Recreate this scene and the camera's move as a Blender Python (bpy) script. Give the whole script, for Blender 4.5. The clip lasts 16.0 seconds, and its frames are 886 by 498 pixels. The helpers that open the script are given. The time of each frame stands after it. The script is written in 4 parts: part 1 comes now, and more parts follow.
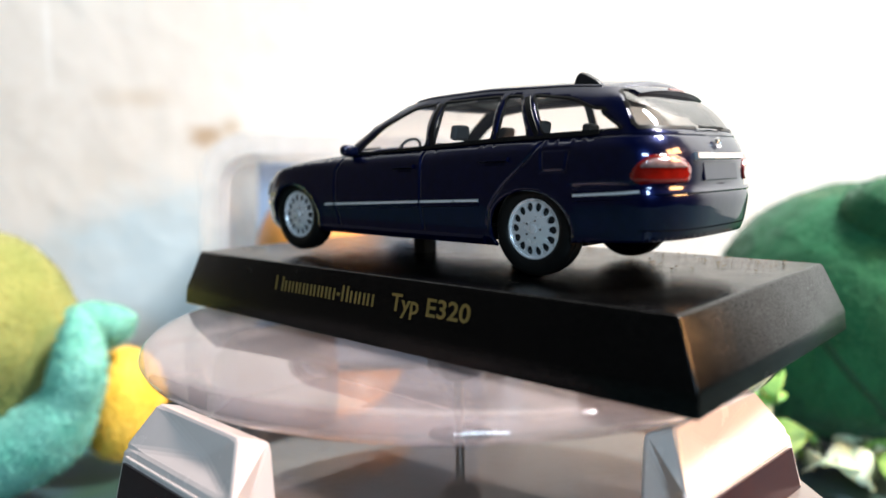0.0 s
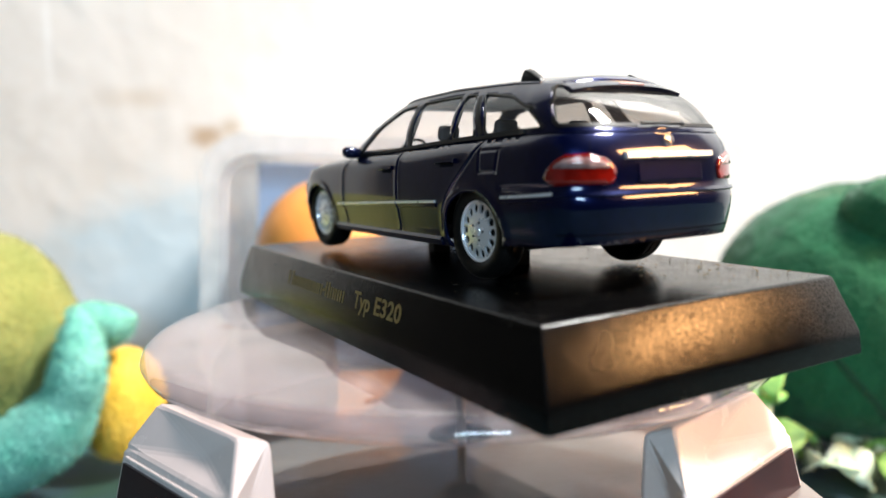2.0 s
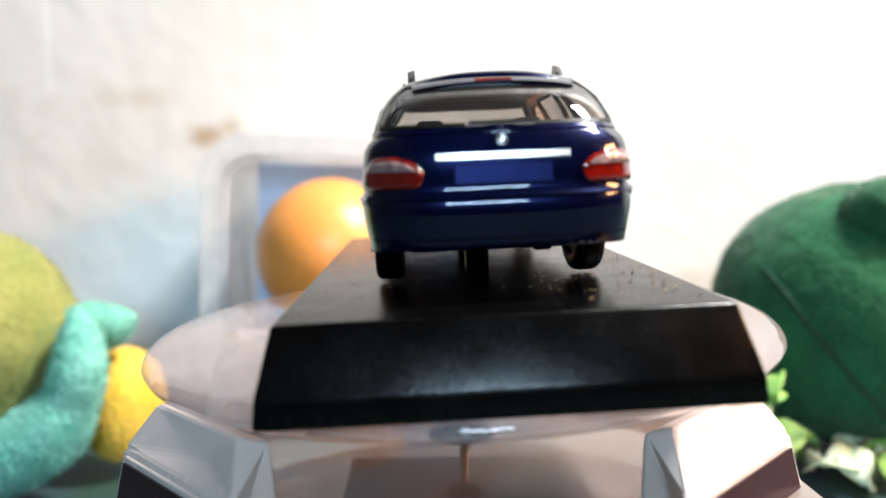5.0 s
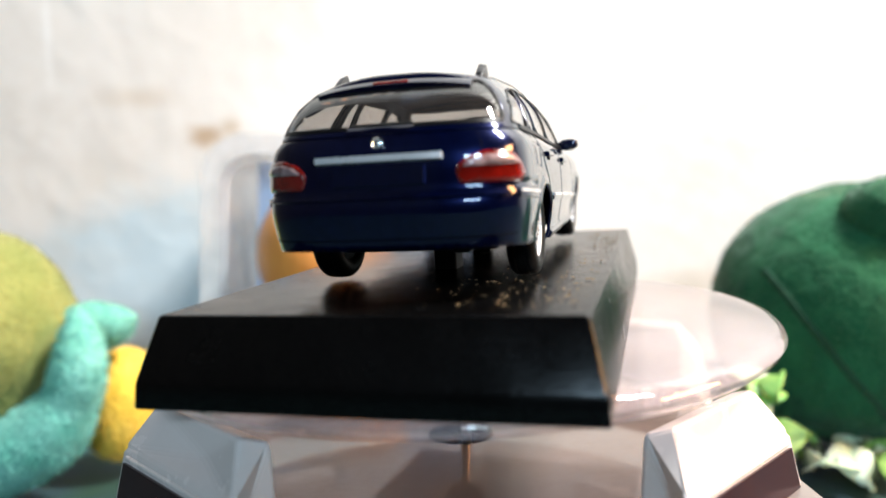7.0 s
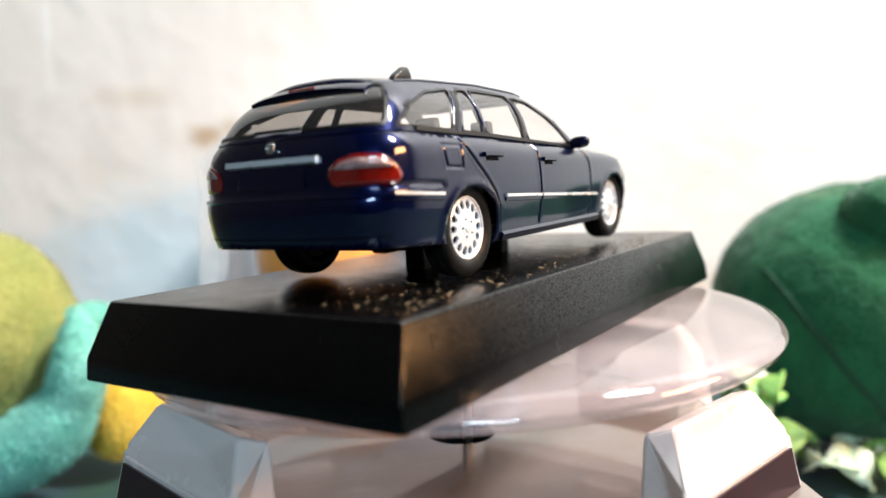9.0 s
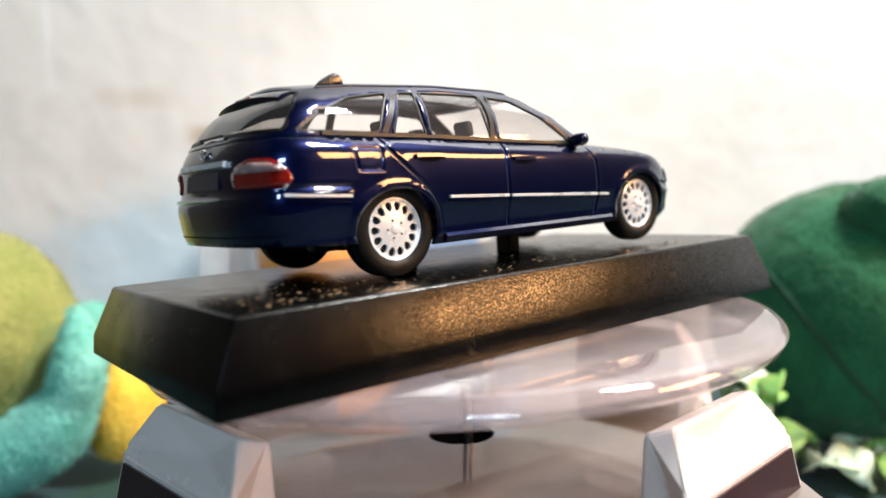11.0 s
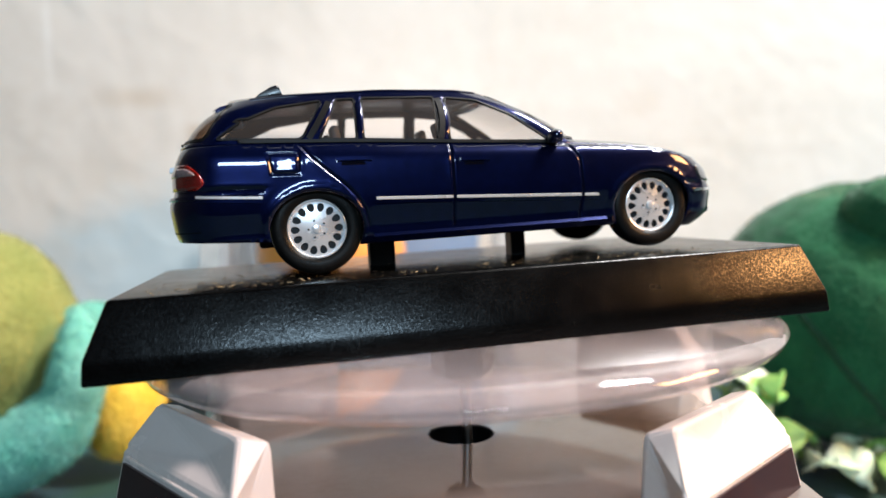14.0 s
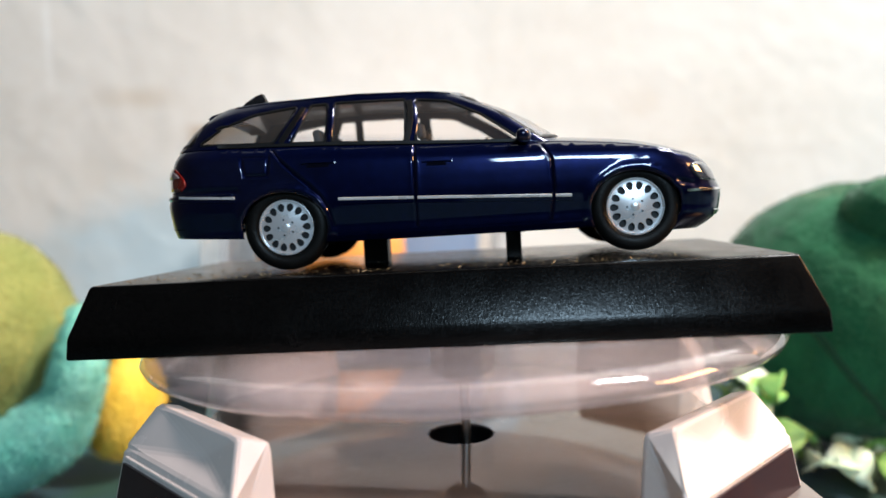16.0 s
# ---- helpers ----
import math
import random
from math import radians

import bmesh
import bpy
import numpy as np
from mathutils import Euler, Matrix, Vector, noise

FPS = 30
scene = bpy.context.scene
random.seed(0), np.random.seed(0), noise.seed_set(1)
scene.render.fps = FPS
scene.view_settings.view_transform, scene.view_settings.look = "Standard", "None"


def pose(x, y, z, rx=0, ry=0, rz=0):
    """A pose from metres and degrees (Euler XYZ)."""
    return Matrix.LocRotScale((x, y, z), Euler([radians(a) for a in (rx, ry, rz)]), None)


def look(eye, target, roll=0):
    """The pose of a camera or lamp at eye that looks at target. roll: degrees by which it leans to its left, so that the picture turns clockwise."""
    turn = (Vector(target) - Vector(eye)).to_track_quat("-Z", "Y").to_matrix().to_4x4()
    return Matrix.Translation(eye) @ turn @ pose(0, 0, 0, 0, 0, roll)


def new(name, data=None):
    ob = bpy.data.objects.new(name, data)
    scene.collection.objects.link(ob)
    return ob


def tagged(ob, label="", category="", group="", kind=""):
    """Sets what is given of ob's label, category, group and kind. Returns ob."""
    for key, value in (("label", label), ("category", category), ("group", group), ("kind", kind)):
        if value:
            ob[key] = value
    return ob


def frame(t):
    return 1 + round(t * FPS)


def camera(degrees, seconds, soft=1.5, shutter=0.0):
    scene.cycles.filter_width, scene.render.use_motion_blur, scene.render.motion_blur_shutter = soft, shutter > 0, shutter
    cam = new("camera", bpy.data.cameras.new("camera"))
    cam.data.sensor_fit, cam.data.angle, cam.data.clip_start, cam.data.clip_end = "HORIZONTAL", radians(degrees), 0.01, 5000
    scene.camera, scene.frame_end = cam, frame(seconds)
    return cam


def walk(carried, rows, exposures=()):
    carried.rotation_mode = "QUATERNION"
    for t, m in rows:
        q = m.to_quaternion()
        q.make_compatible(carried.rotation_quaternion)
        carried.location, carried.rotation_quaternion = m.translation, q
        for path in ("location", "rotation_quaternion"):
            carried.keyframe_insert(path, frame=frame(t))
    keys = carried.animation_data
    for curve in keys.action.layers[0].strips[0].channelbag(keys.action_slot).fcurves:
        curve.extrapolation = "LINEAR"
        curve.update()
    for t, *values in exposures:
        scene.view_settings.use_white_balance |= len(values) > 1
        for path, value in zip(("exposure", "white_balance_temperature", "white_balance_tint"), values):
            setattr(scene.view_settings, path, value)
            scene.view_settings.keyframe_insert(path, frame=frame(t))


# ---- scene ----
cam = camera(61.95, 16.0, soft=1.6)
EYE = (-0.00142, -0.10945, 0.00963)
AIM = (EYE[0] - 0.00115, EYE[1] + 0.2, EYE[2] - 0.01527)
EXPOSURES = [(0.0, 0.17), (3.5, 0.10), (9.0, 0.03), (11.5, -0.16), (12.5, -0.19), (16.0, -0.28)]
view = look(EYE, AIM, -1.41)
walk(cam, [(0.0, view), (16.0, view)], EXPOSURES)
cam.data.dof.use_dof = True
cam.data.dof.focus_distance = 0.092
cam.data.dof.aperture_fstop = 17.0

# ---- light ----
world = bpy.data.worlds.new("room_air")
scene.world = world
world.use_nodes = True
world.node_tree.nodes["Background"].inputs[0].default_value = (0.9, 0.95, 1.0, 1)
world.node_tree.nodes["Background"].inputs[1].default_value = 0.2


def area(name, eye, target, size_x, size_y, watts, color):
    data = bpy.data.lights.new(name, "AREA")
    data.shape, data.size, data.size_y, data.energy, data.color = "RECTANGLE", size_x, size_y, watts, color
    ob = new(name, data)
    ob.matrix_world = look(eye, target)
    return ob


area("ceiling_light", (0.52, -0.08, 0.76), (0.21, 0.13, 0.05), 0.12, 0.26, 22.3, (1.0, 0.988, 0.97))
warm = area("warm_lamp_light", (0.44, -0.12, 0.19), (0.0, 0.0, 0.0), 0.20, 0.07, 0.47, (1.0, 0.50, 0.19))
warm.data.spread = radians(75)
area("window_light", (0.10, -0.98, 0.345), (0.0, 0.0, 0.0), 0.30, 0.07, 5.9, (0.56, 0.80, 1.0))

# ---- materials ----


def mat(name, color, rough=0.5, metal=0.0, vary=None, grain=None, wear=0.0, speck=None, **extra):
    """A principled material. vary: (scale per metre, amount, second colour); grain: (scale per metre, bump height in metres); wear: spread of the roughness; speck: (scale per metre, least and most gloss) of a moulded grain."""
    m = bpy.data.materials.new(name)
    m.use_nodes = True
    nodes, links = m.node_tree.nodes, m.node_tree.links
    b = nodes["Principled BSDF"]
    b.inputs["Base Color"].default_value = (*color, 1)
    b.inputs["Roughness"].default_value = rough
    b.inputs["Metallic"].default_value = metal
    for key, value in extra.items():
        b.inputs[key.replace("_", " ")].default_value = value
    coord = nodes.new("ShaderNodeTexCoord")

    def noise_at(scale, detail=4.0):
        n = nodes.new("ShaderNodeTexNoise")
        n.inputs["Scale"].default_value, n.inputs["Detail"].default_value = scale, detail
        links.new(coord.outputs["Object"], n.inputs["Vector"])
        return n.outputs["Fac"]

    def ranged(value, lo, hi, a=0.3, c=0.7):
        r = nodes.new("ShaderNodeMapRange")
        links.new(value, r.inputs["Value"])
        for k, x in zip(("From Min", "From Max", "To Min", "To Max"), (a, c, lo, hi)):
            r.inputs[k].default_value = x
        return r.outputs["Result"]

    if vary:
        scale, amount, other = vary
        mix = nodes.new("ShaderNodeMix")
        mix.data_type = "RGBA"
        mix.inputs["A"].default_value, mix.inputs["B"].default_value = (*color, 1), (*other, 1)
        both = nodes.new("ShaderNodeMath")
        both.operation = "MULTIPLY"
        links.new(ranged(noise_at(scale), 0, 1), both.inputs[0])
        links.new(ranged(noise_at(scale * 9.3, 3.0), amount * 0.4, amount), both.inputs[1])
        links.new(both.outputs[0], mix.inputs["Factor"])
        links.new(mix.outputs["Result"], b.inputs["Base Color"])
    if wear:
        links.new(ranged(noise_at(220.0), rough - wear, rough + wear), b.inputs["Roughness"])
    if speck:
        links.new(ranged(noise_at(speck[0], 2.0), speck[1], speck[2], 0.36, 0.66), b.inputs["Specular IOR Level"])
    if grain:
        bump = nodes.new("ShaderNodeBump")
        bump.inputs["Strength"].default_value = 1.0
        bump.inputs["Distance"].default_value = grain[1]
        links.new(noise_at(grain[0], 2.0), bump.inputs["Height"])
        links.new(bump.outputs["Normal"], b.inputs["Normal"])
    return m


def clear(name, tint, haze, haze_color, rough=0.03, ior=1.45, dust=0.0):
    """Thin clear plastic: light passes, a Fresnel gloss lies on it, and a little of it is milky."""
    m = bpy.data.materials.new(name)
    m.use_nodes = True
    nodes, links = m.node_tree.nodes, m.node_tree.links
    out = nodes["Material Output"]
    nodes.remove(nodes["Principled BSDF"])
    see, milk, gloss, slant = nodes.new("ShaderNodeBsdfTransparent"), nodes.new("ShaderNodeBsdfDiffuse"), nodes.new("ShaderNodeBsdfGlossy"), nodes.new("ShaderNodeLayerWeight")
    see.inputs[0].default_value, milk.inputs[0].default_value = (*tint, 1), (*haze_color, 1)
    gloss.inputs["Roughness"].default_value, slant.inputs["Blend"].default_value = rough, 0.5
    f0 = ((ior - 1) / (ior + 1)) ** 2
    power, scale = nodes.new("ShaderNodeMath"), nodes.new("ShaderNodeMath")
    power.operation, scale.operation = "POWER", "MULTIPLY_ADD"
    power.inputs[1].default_value = 3.0
    links.new(slant.outputs["Facing"], power.inputs[0])
    links.new(power.outputs[0], scale.inputs[0])
    scale.inputs[1].default_value, scale.inputs[2].default_value = 0.85 - f0, f0
    a, b = nodes.new("ShaderNodeMixShader"), nodes.new("ShaderNodeMixShader")
    a.inputs[0].default_value = haze
    links.new(see.outputs[0], a.inputs[1])
    links.new(milk.outputs[0], a.inputs[2])
    links.new(scale.outputs[0], b.inputs[0])
    links.new(a.outputs[0], b.inputs[1])
    links.new(gloss.outputs[0], b.inputs[2])
    links.new(b.outputs[0], out.inputs[0])
    if dust:
        coord, n, r = nodes.new("ShaderNodeTexCoord"), nodes.new("ShaderNodeTexNoise"), nodes.new("ShaderNodeMapRange")
        n.inputs["Scale"].default_value, n.inputs["Detail"].default_value = 70.0, 8.0
        links.new(coord.outputs["Object"], n.inputs["Vector"])
        links.new(n.outputs["Fac"], r.inputs["Value"])
        for k, x in zip(("From Min", "From Max", "To Min", "To Max"), (0.35, 0.7, haze - dust, haze + dust)):
            r.inputs[k].default_value = x
        links.new(r.outputs["Result"], a.inputs[0])
    return m


navy = mat("navy_paint", (0.0006, 0.0023, 0.021), 0.30, 0.6, vary=(900.0, 0.6, (0.0011, 0.0042, 0.040)), grain=(520.0, 0.000012), Coat_Weight=1.0, Coat_Roughness=0.03, Coat_IOR=1.42, Specular_IOR_Level=0.08)
glass = clear("car_glass", (0.98, 0.96, 0.95), 0.035, (0.70, 0.64, 0.62), 0.03, 1.45)
rear_glass = clear("rear_glass", (0.42, 0.40, 0.38), 0.05, (0.26, 0.24, 0.23), 0.03, 1.45)
trim_black = mat("trim_black", (0.003, 0.003, 0.0034), 0.4, Specular_IOR_Level=0.25, wear=0.08)
bracket_black = mat("bracket_black", (0.006, 0.006, 0.008), 0.3, wear=0.1)
gap_black = mat("gap_black", (0.0008, 0.001, 0.006), 0.8, Specular_IOR_Level=0.08)
silver = mat("silver_trim", (0.78, 0.78, 0.80), 0.30, 0.5, wear=0.06)
chrome = mat("chrome", (0.86, 0.86, 0.88), 0.16, 1.0, wear=0.05)
rim_metal = mat("rim_metal", (0.86, 0.87, 0.90), 0.28, 0.55, wear=0.08)
dark_metal = mat("dark_metal", (0.02, 0.02, 0.022), 0.5, 0.6)
rubber = mat("tyre_rubber", (0.0035, 0.0035, 0.0035), 0.42, vary=(600.0, 0.5, (0.010, 0.009, 0.008)), grain=(2500.0, 0.00003), wear=0.1, Specular_IOR_Level=0.16)
lamp_red = mat("lamp_red", (0.20, 0.006, 0.003), 0.1, vary=(700.0, 0.9, (0.04, 0.002, 0.001)), Coat_Weight=1.0)
lamp_clear = mat("lamp_clear", (0.34, 0.24, 0.235), 0.12, vary=(800.0, 1.0, (0.10, 0.025, 0.025)), Coat_Weight=1.0)
lamp_front = mat("lamp_front", (0.07, 0.075, 0.09), 0.08, 0.5, Coat_Weight=1.0)
cabin_grey = mat("cabin_grey", (0.045, 0.043, 0.045), 0.6)
seat_grey = mat("seat_grey", (0.055, 0.055, 0.060), 0.65)
black_plastic = mat("black_plastic", (0.0009, 0.0009, 0.0010), 0.235, vary=(160.0, 0.5, (0.0016, 0.0015, 0.0014)), grain=(4200.0, 0.000018), wear=0.04, speck=(4600.0, 0.06, 0.38))
gold_print = mat("gold_print", (0.17, 0.12, 0.032), 0.45, 0.3)
white_plastic = mat("white_plastic", (0.78, 0.685, 0.645), 0.22, vary=(60.0, 0.5, (0.68, 0.59, 0.55)), wear=0.08)
# white plate plastic darkened: shade of the disc and base is in its colour
shaded_white = mat("shaded_white", (0.19, 0.158, 0.142), 0.05, vary=(90.0, 0.6, (0.15, 0.115, 0.10)), wear=0.02, Coat_Weight=0.6)
solar_brown = mat("solar_cell", (0.030, 0.009, 0.010), 0.25, vary=(250.0, 0.6, (0.016, 0.008, 0.014)), Specular_IOR_Level=0.3)
disc_plastic = clear("disc_plastic", (0.95, 0.90, 0.90), 0.17, (0.82, 0.70, 0.72), 0.05, 1.5, 0.06)
boss_plastic = clear("boss_plastic", (0.9, 0.88, 0.86), 0.25, (0.6, 0.57, 0.55), 0.08, 1.45)
brass = mat("brass", (0.55, 0.38, 0.16), 0.3, 1.0)
crumb = mat("crumb", (0.21, 0.155, 0.09), 0.9, vary=(2500.0, 1.0, (0.14, 0.09, 0.04)))
tub_plastic = clear("tub_plastic", (0.95, 0.96, 0.97), 0.55, (0.88, 0.89, 0.90), 0.2, 1.4, 0.12)
sky_blue = mat("blue_card", (0.46, 0.62, 0.88), 0.55, vary=(40.0, 0.7, (0.55, 0.68, 0.88)))
orange_skin = mat("orange_ball", (0.80, 0.30, 0.06), 0.35, vary=(35.0, 0.7, (0.86, 0.42, 0.14)), grain=(500.0, 0.0002))


def fur(name, color, other, scale):
    return mat(name, color, 0.95, vary=(scale, 1.0, other), grain=(700.0, 0.0005), Sheen_Weight=0.15, Sheen_Roughness=0.4)


green_fur = fur("green_fur", (0.003, 0.072, 0.026), (0.012, 0.135, 0.052), 130.0)
seam_fur = fur("seam_thread", (0.004, 0.045, 0.018), (0.006, 0.06, 0.03), 130.0)
lime_fur = fur("lime_fur", (0.19, 0.215, 0.055), (0.32, 0.31, 0.10), 70.0)
teal_fur = fur("teal_fur", (0.11, 0.40, 0.31), (0.28, 0.60, 0.51), 110.0)
yellow_fur = fur("yellow_fur", (0.75, 0.48, 0.04), (0.85, 0.62, 0.12), 90.0)
leaf_green = mat("leaf_green", (0.10, 0.36, 0.07), 0.4, vary=(120.0, 1.0, (0.60, 0.72, 0.22)))
leaf_white = mat("leaf_white", (0.74, 0.80, 0.66), 0.4, vary=(150.0, 0.8, (0.30, 0.55, 0.16)))
cloth = mat("table_cloth", (0.010, 0.042, 0.022), 0.8, vary=(45.0, 1.0, (0.012, 0.03, 0.075)), grain=(900.0, 0.0003))
brown_cloth = mat("brown_cloth", (0.045, 0.028, 0.018), 0.85, vary=(60.0, 1.0, (0.09, 0.10, 0.03)), grain=(900.0, 0.0003))
# near black, so the unseen room darkens what glossy surfaces reflect
room_dark = mat("room_dark", (0.016, 0.0145, 0.013), 0.85, vary=(2.0, 0.6, (0.010, 0.0095, 0.009)))


def wall_plaster():
    """Cream plaster with blotches, a pale scuff, a wide pale blue patch low on the left and one small brown stain."""
    m = mat("wall_plaster", (0.80, 0.775, 0.735), 0.75, vary=(14.0, 0.9, (0.70, 0.66, 0.60)), grain=(60.0, 0.0008))
    nodes, links = m.node_tree.nodes, m.node_tree.links
    b = nodes["Principled BSDF"]
    base = b.inputs["Base Color"].links[0].from_socket
    coord = [n for n in nodes if n.bl_idname == "ShaderNodeTexCoord"][0]
    for (x, z), (rx, rz), color, power in (((-0.106, 0.037), (0.010, 0.006), (0.40, 0.24, 0.10), 0.75), ((-0.095, 0.040), (0.006, 0.005), (0.45, 0.30, 0.14), 0.5), ((-0.135, 0.054), (0.022, 0.006), (0.55, 0.43, 0.30), 0.35),
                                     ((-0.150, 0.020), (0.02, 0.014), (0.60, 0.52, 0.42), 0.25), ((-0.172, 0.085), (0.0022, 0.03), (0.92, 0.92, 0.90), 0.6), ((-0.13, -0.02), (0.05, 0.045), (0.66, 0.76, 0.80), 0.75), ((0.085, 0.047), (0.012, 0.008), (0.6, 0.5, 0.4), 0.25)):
        warp = nodes.new("ShaderNodeTexNoise")
        warp.inputs["Scale"].default_value = 90.0
        links.new(coord.outputs["Object"], warp.inputs["Vector"])
        mp = nodes.new("ShaderNodeMapping")
        mp.vector_type = "TEXTURE"
        mp.inputs["Location"].default_value = (x, 0, z)
        mp.inputs["Scale"].default_value = (rx, 10.0, rz)
        links.new(coord.outputs["Object"], mp.inputs["Vector"])
        ln = nodes.new("ShaderNodeVectorMath")
        ln.operation = "LENGTH"
        links.new(mp.outputs[0], ln.inputs[0])
        add = nodes.new("ShaderNodeMath")
        links.new(ln.outputs["Value"], add.inputs[0])
        links.new(warp.outputs["Fac"], add.inputs[1])
        r = nodes.new("ShaderNodeMapRange")
        r.interpolation_type = "SMOOTHSTEP"
        links.new(add.outputs[0], r.inputs["Value"])
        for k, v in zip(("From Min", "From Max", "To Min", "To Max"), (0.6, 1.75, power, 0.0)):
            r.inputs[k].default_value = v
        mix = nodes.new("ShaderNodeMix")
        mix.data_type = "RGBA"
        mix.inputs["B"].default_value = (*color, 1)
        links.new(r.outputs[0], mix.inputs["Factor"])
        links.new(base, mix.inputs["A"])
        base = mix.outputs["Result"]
    links.new(base, b.inputs["Base Color"])
    return m


wall_paint = wall_plaster()


def finish(bm, smooth=None):
    """Normals outward; faces shaded smooth across edges below that angle in degrees."""
    bmesh.ops.recalc_face_normals(bm, faces=bm.faces)
    if smooth is not None:
        for f in bm.faces:
            f.smooth = True
        for e in bm.edges:
            if len(e.link_faces) == 2 and e.calc_face_angle(0) > radians(smooth):
                e.smooth = False
    return bm


def part(name, bm, material, parent=None, label=""):
    """Links a bmesh as one mesh object, under a thing or a part where one is given."""
    me = bpy.data.meshes.new(name)
    bm.to_mesh(me)
    bm.free()
    for m in material if isinstance(material, (list, tuple)) else [material]:
        me.materials.append(m)
    ob = new(name, me)
    ob.parent = parent
    if label:
        ob["label"] = label
    return ob


def solid(points, faces, bevel=0.0, segments=2):
    bm = bmesh.new()
    vs = [bm.verts.new(p) for p in points]
    for f in faces:
        bm.faces.new([vs[i] for i in f])
    bmesh.ops.recalc_face_normals(bm, faces=bm.faces)
    if bevel:
        bmesh.ops.bevel(bm, geom=list(bm.edges), offset=bevel, segments=segments, affect="EDGES", profile=0.5, clamp_overlap=True)
    return bm


def box(cx, cy, cz, sx, sy, sz, bevel=0.0, segments=2):
    p = [(cx + sx * i / 2, cy + sy * j / 2, cz + sz * k / 2) for i in (-1, 1) for j in (-1, 1) for k in (-1, 1)]
    return solid(p, [(0, 1, 3, 2), (4, 6, 7, 5), (0, 4, 5, 1), (2, 3, 7, 6), (0, 2, 6, 4), (1, 5, 7, 3)], bevel, segments)


def lathe(profile, steps=64, close=False):
    """Turns a profile of (r, z) round the z axis."""
    bm = bmesh.new()
    rings = []
    for r, z in profile:
        if r < 1e-7:
            rings.append([bm.verts.new((0, 0, z))])
        else:
            rings.append([bm.verts.new((r * math.cos(2 * math.pi * k / steps), r * math.sin(2 * math.pi * k / steps), z)) for k in range(steps)])
    pairs = list(zip(rings, rings[1:])) + ([(rings[-1], rings[0])] if close else [])
    for a, b in pairs:
        for k in range(steps):
            n = (k + 1) % steps
            if len(a) == 1 and len(b) == 1:
                continue
            if len(a) == 1:
                bm.faces.new((a[0], b[k], b[n]))
            elif len(b) == 1:
                bm.faces.new((a[k], b[0], a[n]))
            else:
                bm.faces.new((a[k], b[k], b[n], a[n]))
    return finish(bm, 40)


def put(bm, m):
    bmesh.ops.transform(bm, matrix=m, verts=bm.verts)
    return bm


def joined(*bms):
    out = bmesh.new()
    for b in bms:
        me = bpy.data.meshes.new("tmp")
        b.to_mesh(me)
        b.free()
        out.from_mesh(me)
        bpy.data.meshes.remove(me)
    return out


# the turning axis stands at the origin; the display base is a little off it and leans on it
LEAN = pose(-0.00170, -0.00200, 0) @ Matrix.Rotation(radians(2.257), 4, (-0.5821, -0.8131, 0))
YAW = [(0.0, 137.34), (0.5, 133.44), (1.0, 129.42), (1.5, 125.33), (2.0, 121.13), (2.5, 116.76), (3.0, 112.05), (3.5, 106.86), (4.0, 101.37),
       (5.25, 90.0), (6.5, 78.75), (7.0, 74.19), (7.5, 69.6), (8.0, 65.0), (8.5, 60.41), (9.0, 55.94), (10.25, 44.4), (11.5, 33.02),
       (12.0, 28.48), (12.5, 24.42), (13.0, 20.73), (13.5, 16.8), (14.0, 12.57), (14.5, 8.36), (15.0, 4.05), (15.5, -0.43), (16.0, -4.84)]
# ---- the model car, in millimetres, x forward, y to its own left ----
from mathutils import geometry
from mathutils.bvhtree import BVHTree

MM = Matrix.Scale(0.001, 4)


def table(rows):
    xs, ys = zip(*sorted(rows))
    return lambda x: float(np.interp(x, xs, ys))


def smooth_table(rows, steps=200):
    """Like table, rounded off at the knots."""
    xs, ys = zip(*sorted(rows))
    t = np.linspace(xs[0], xs[-1], steps)
    v = np.interp(t, xs, ys)
    k = np.ones(9) / 9
    for _ in range(2):
        v = np.convolve(np.pad(v, 4, mode="reflect", reflect_type="odd"), k, mode="valid")
    return lambda x: float(np.interp(x, t, v))


REAR_X = smooth_table([(3.0, -33.6), (4.6, -35.2), (5.4, -36.4), (7.0, -36.9), (9.5, -37.2), (10.6, -37.1), (11.2, -36.5), (13.5, -36.45), (15.0, -36.2), (16.4, -35.6), (17.6, -34.9)])
FRONT_X = smooth_table([(2.8, 34.8), (4.0, 36.8), (5.0, 37.7), (7.6, 38.1), (8.4, 37.7), (10, 37.0), (11, 36.4), (12, 35.4), (13, 33.8), (17.6, 31.4)])
HALF_W = smooth_table([(2.8, 12.0), (3.9, 12.7), (4.8, 13.35), (5.8, 13.25), (8.6, 13.75), (9.8, 13.85), (12.0, 13.8), (13.8, 13.66), (14.8, 13.46), (15.4, 13.05), (15.9, 12.48), (16.4, 12.15), (17.6, 11.9)])
BOTTOM = table([(-40, 5.8), (-25, 5.0), (-14, 3.9), (19.5, 3.9), (30, 3.0), (40, 2.9)])
BELT = smooth_table([(-40, 17.1), (-30, 17.0), (-13, 16.4), (-2, 15.8), (12, 15.15), (16, 14.95), (24, 14.2), (30, 13.15), (33, 12.35), (36, 11.4), (40, 10.5)])
HUBS = ((25.35, 6.2), (-19.45, 6.2))
XF, XR = 26.0, -28.0
FL, RL = 16.0, 16.0
U_SIDE, U_REAR, U_END = FL, FL + XF - XR, FL + XF - XR + RL


def corner(a, n):
    return abs(math.cos(a)) ** (2 / n), abs(math.sin(a)) ** (2 / n)


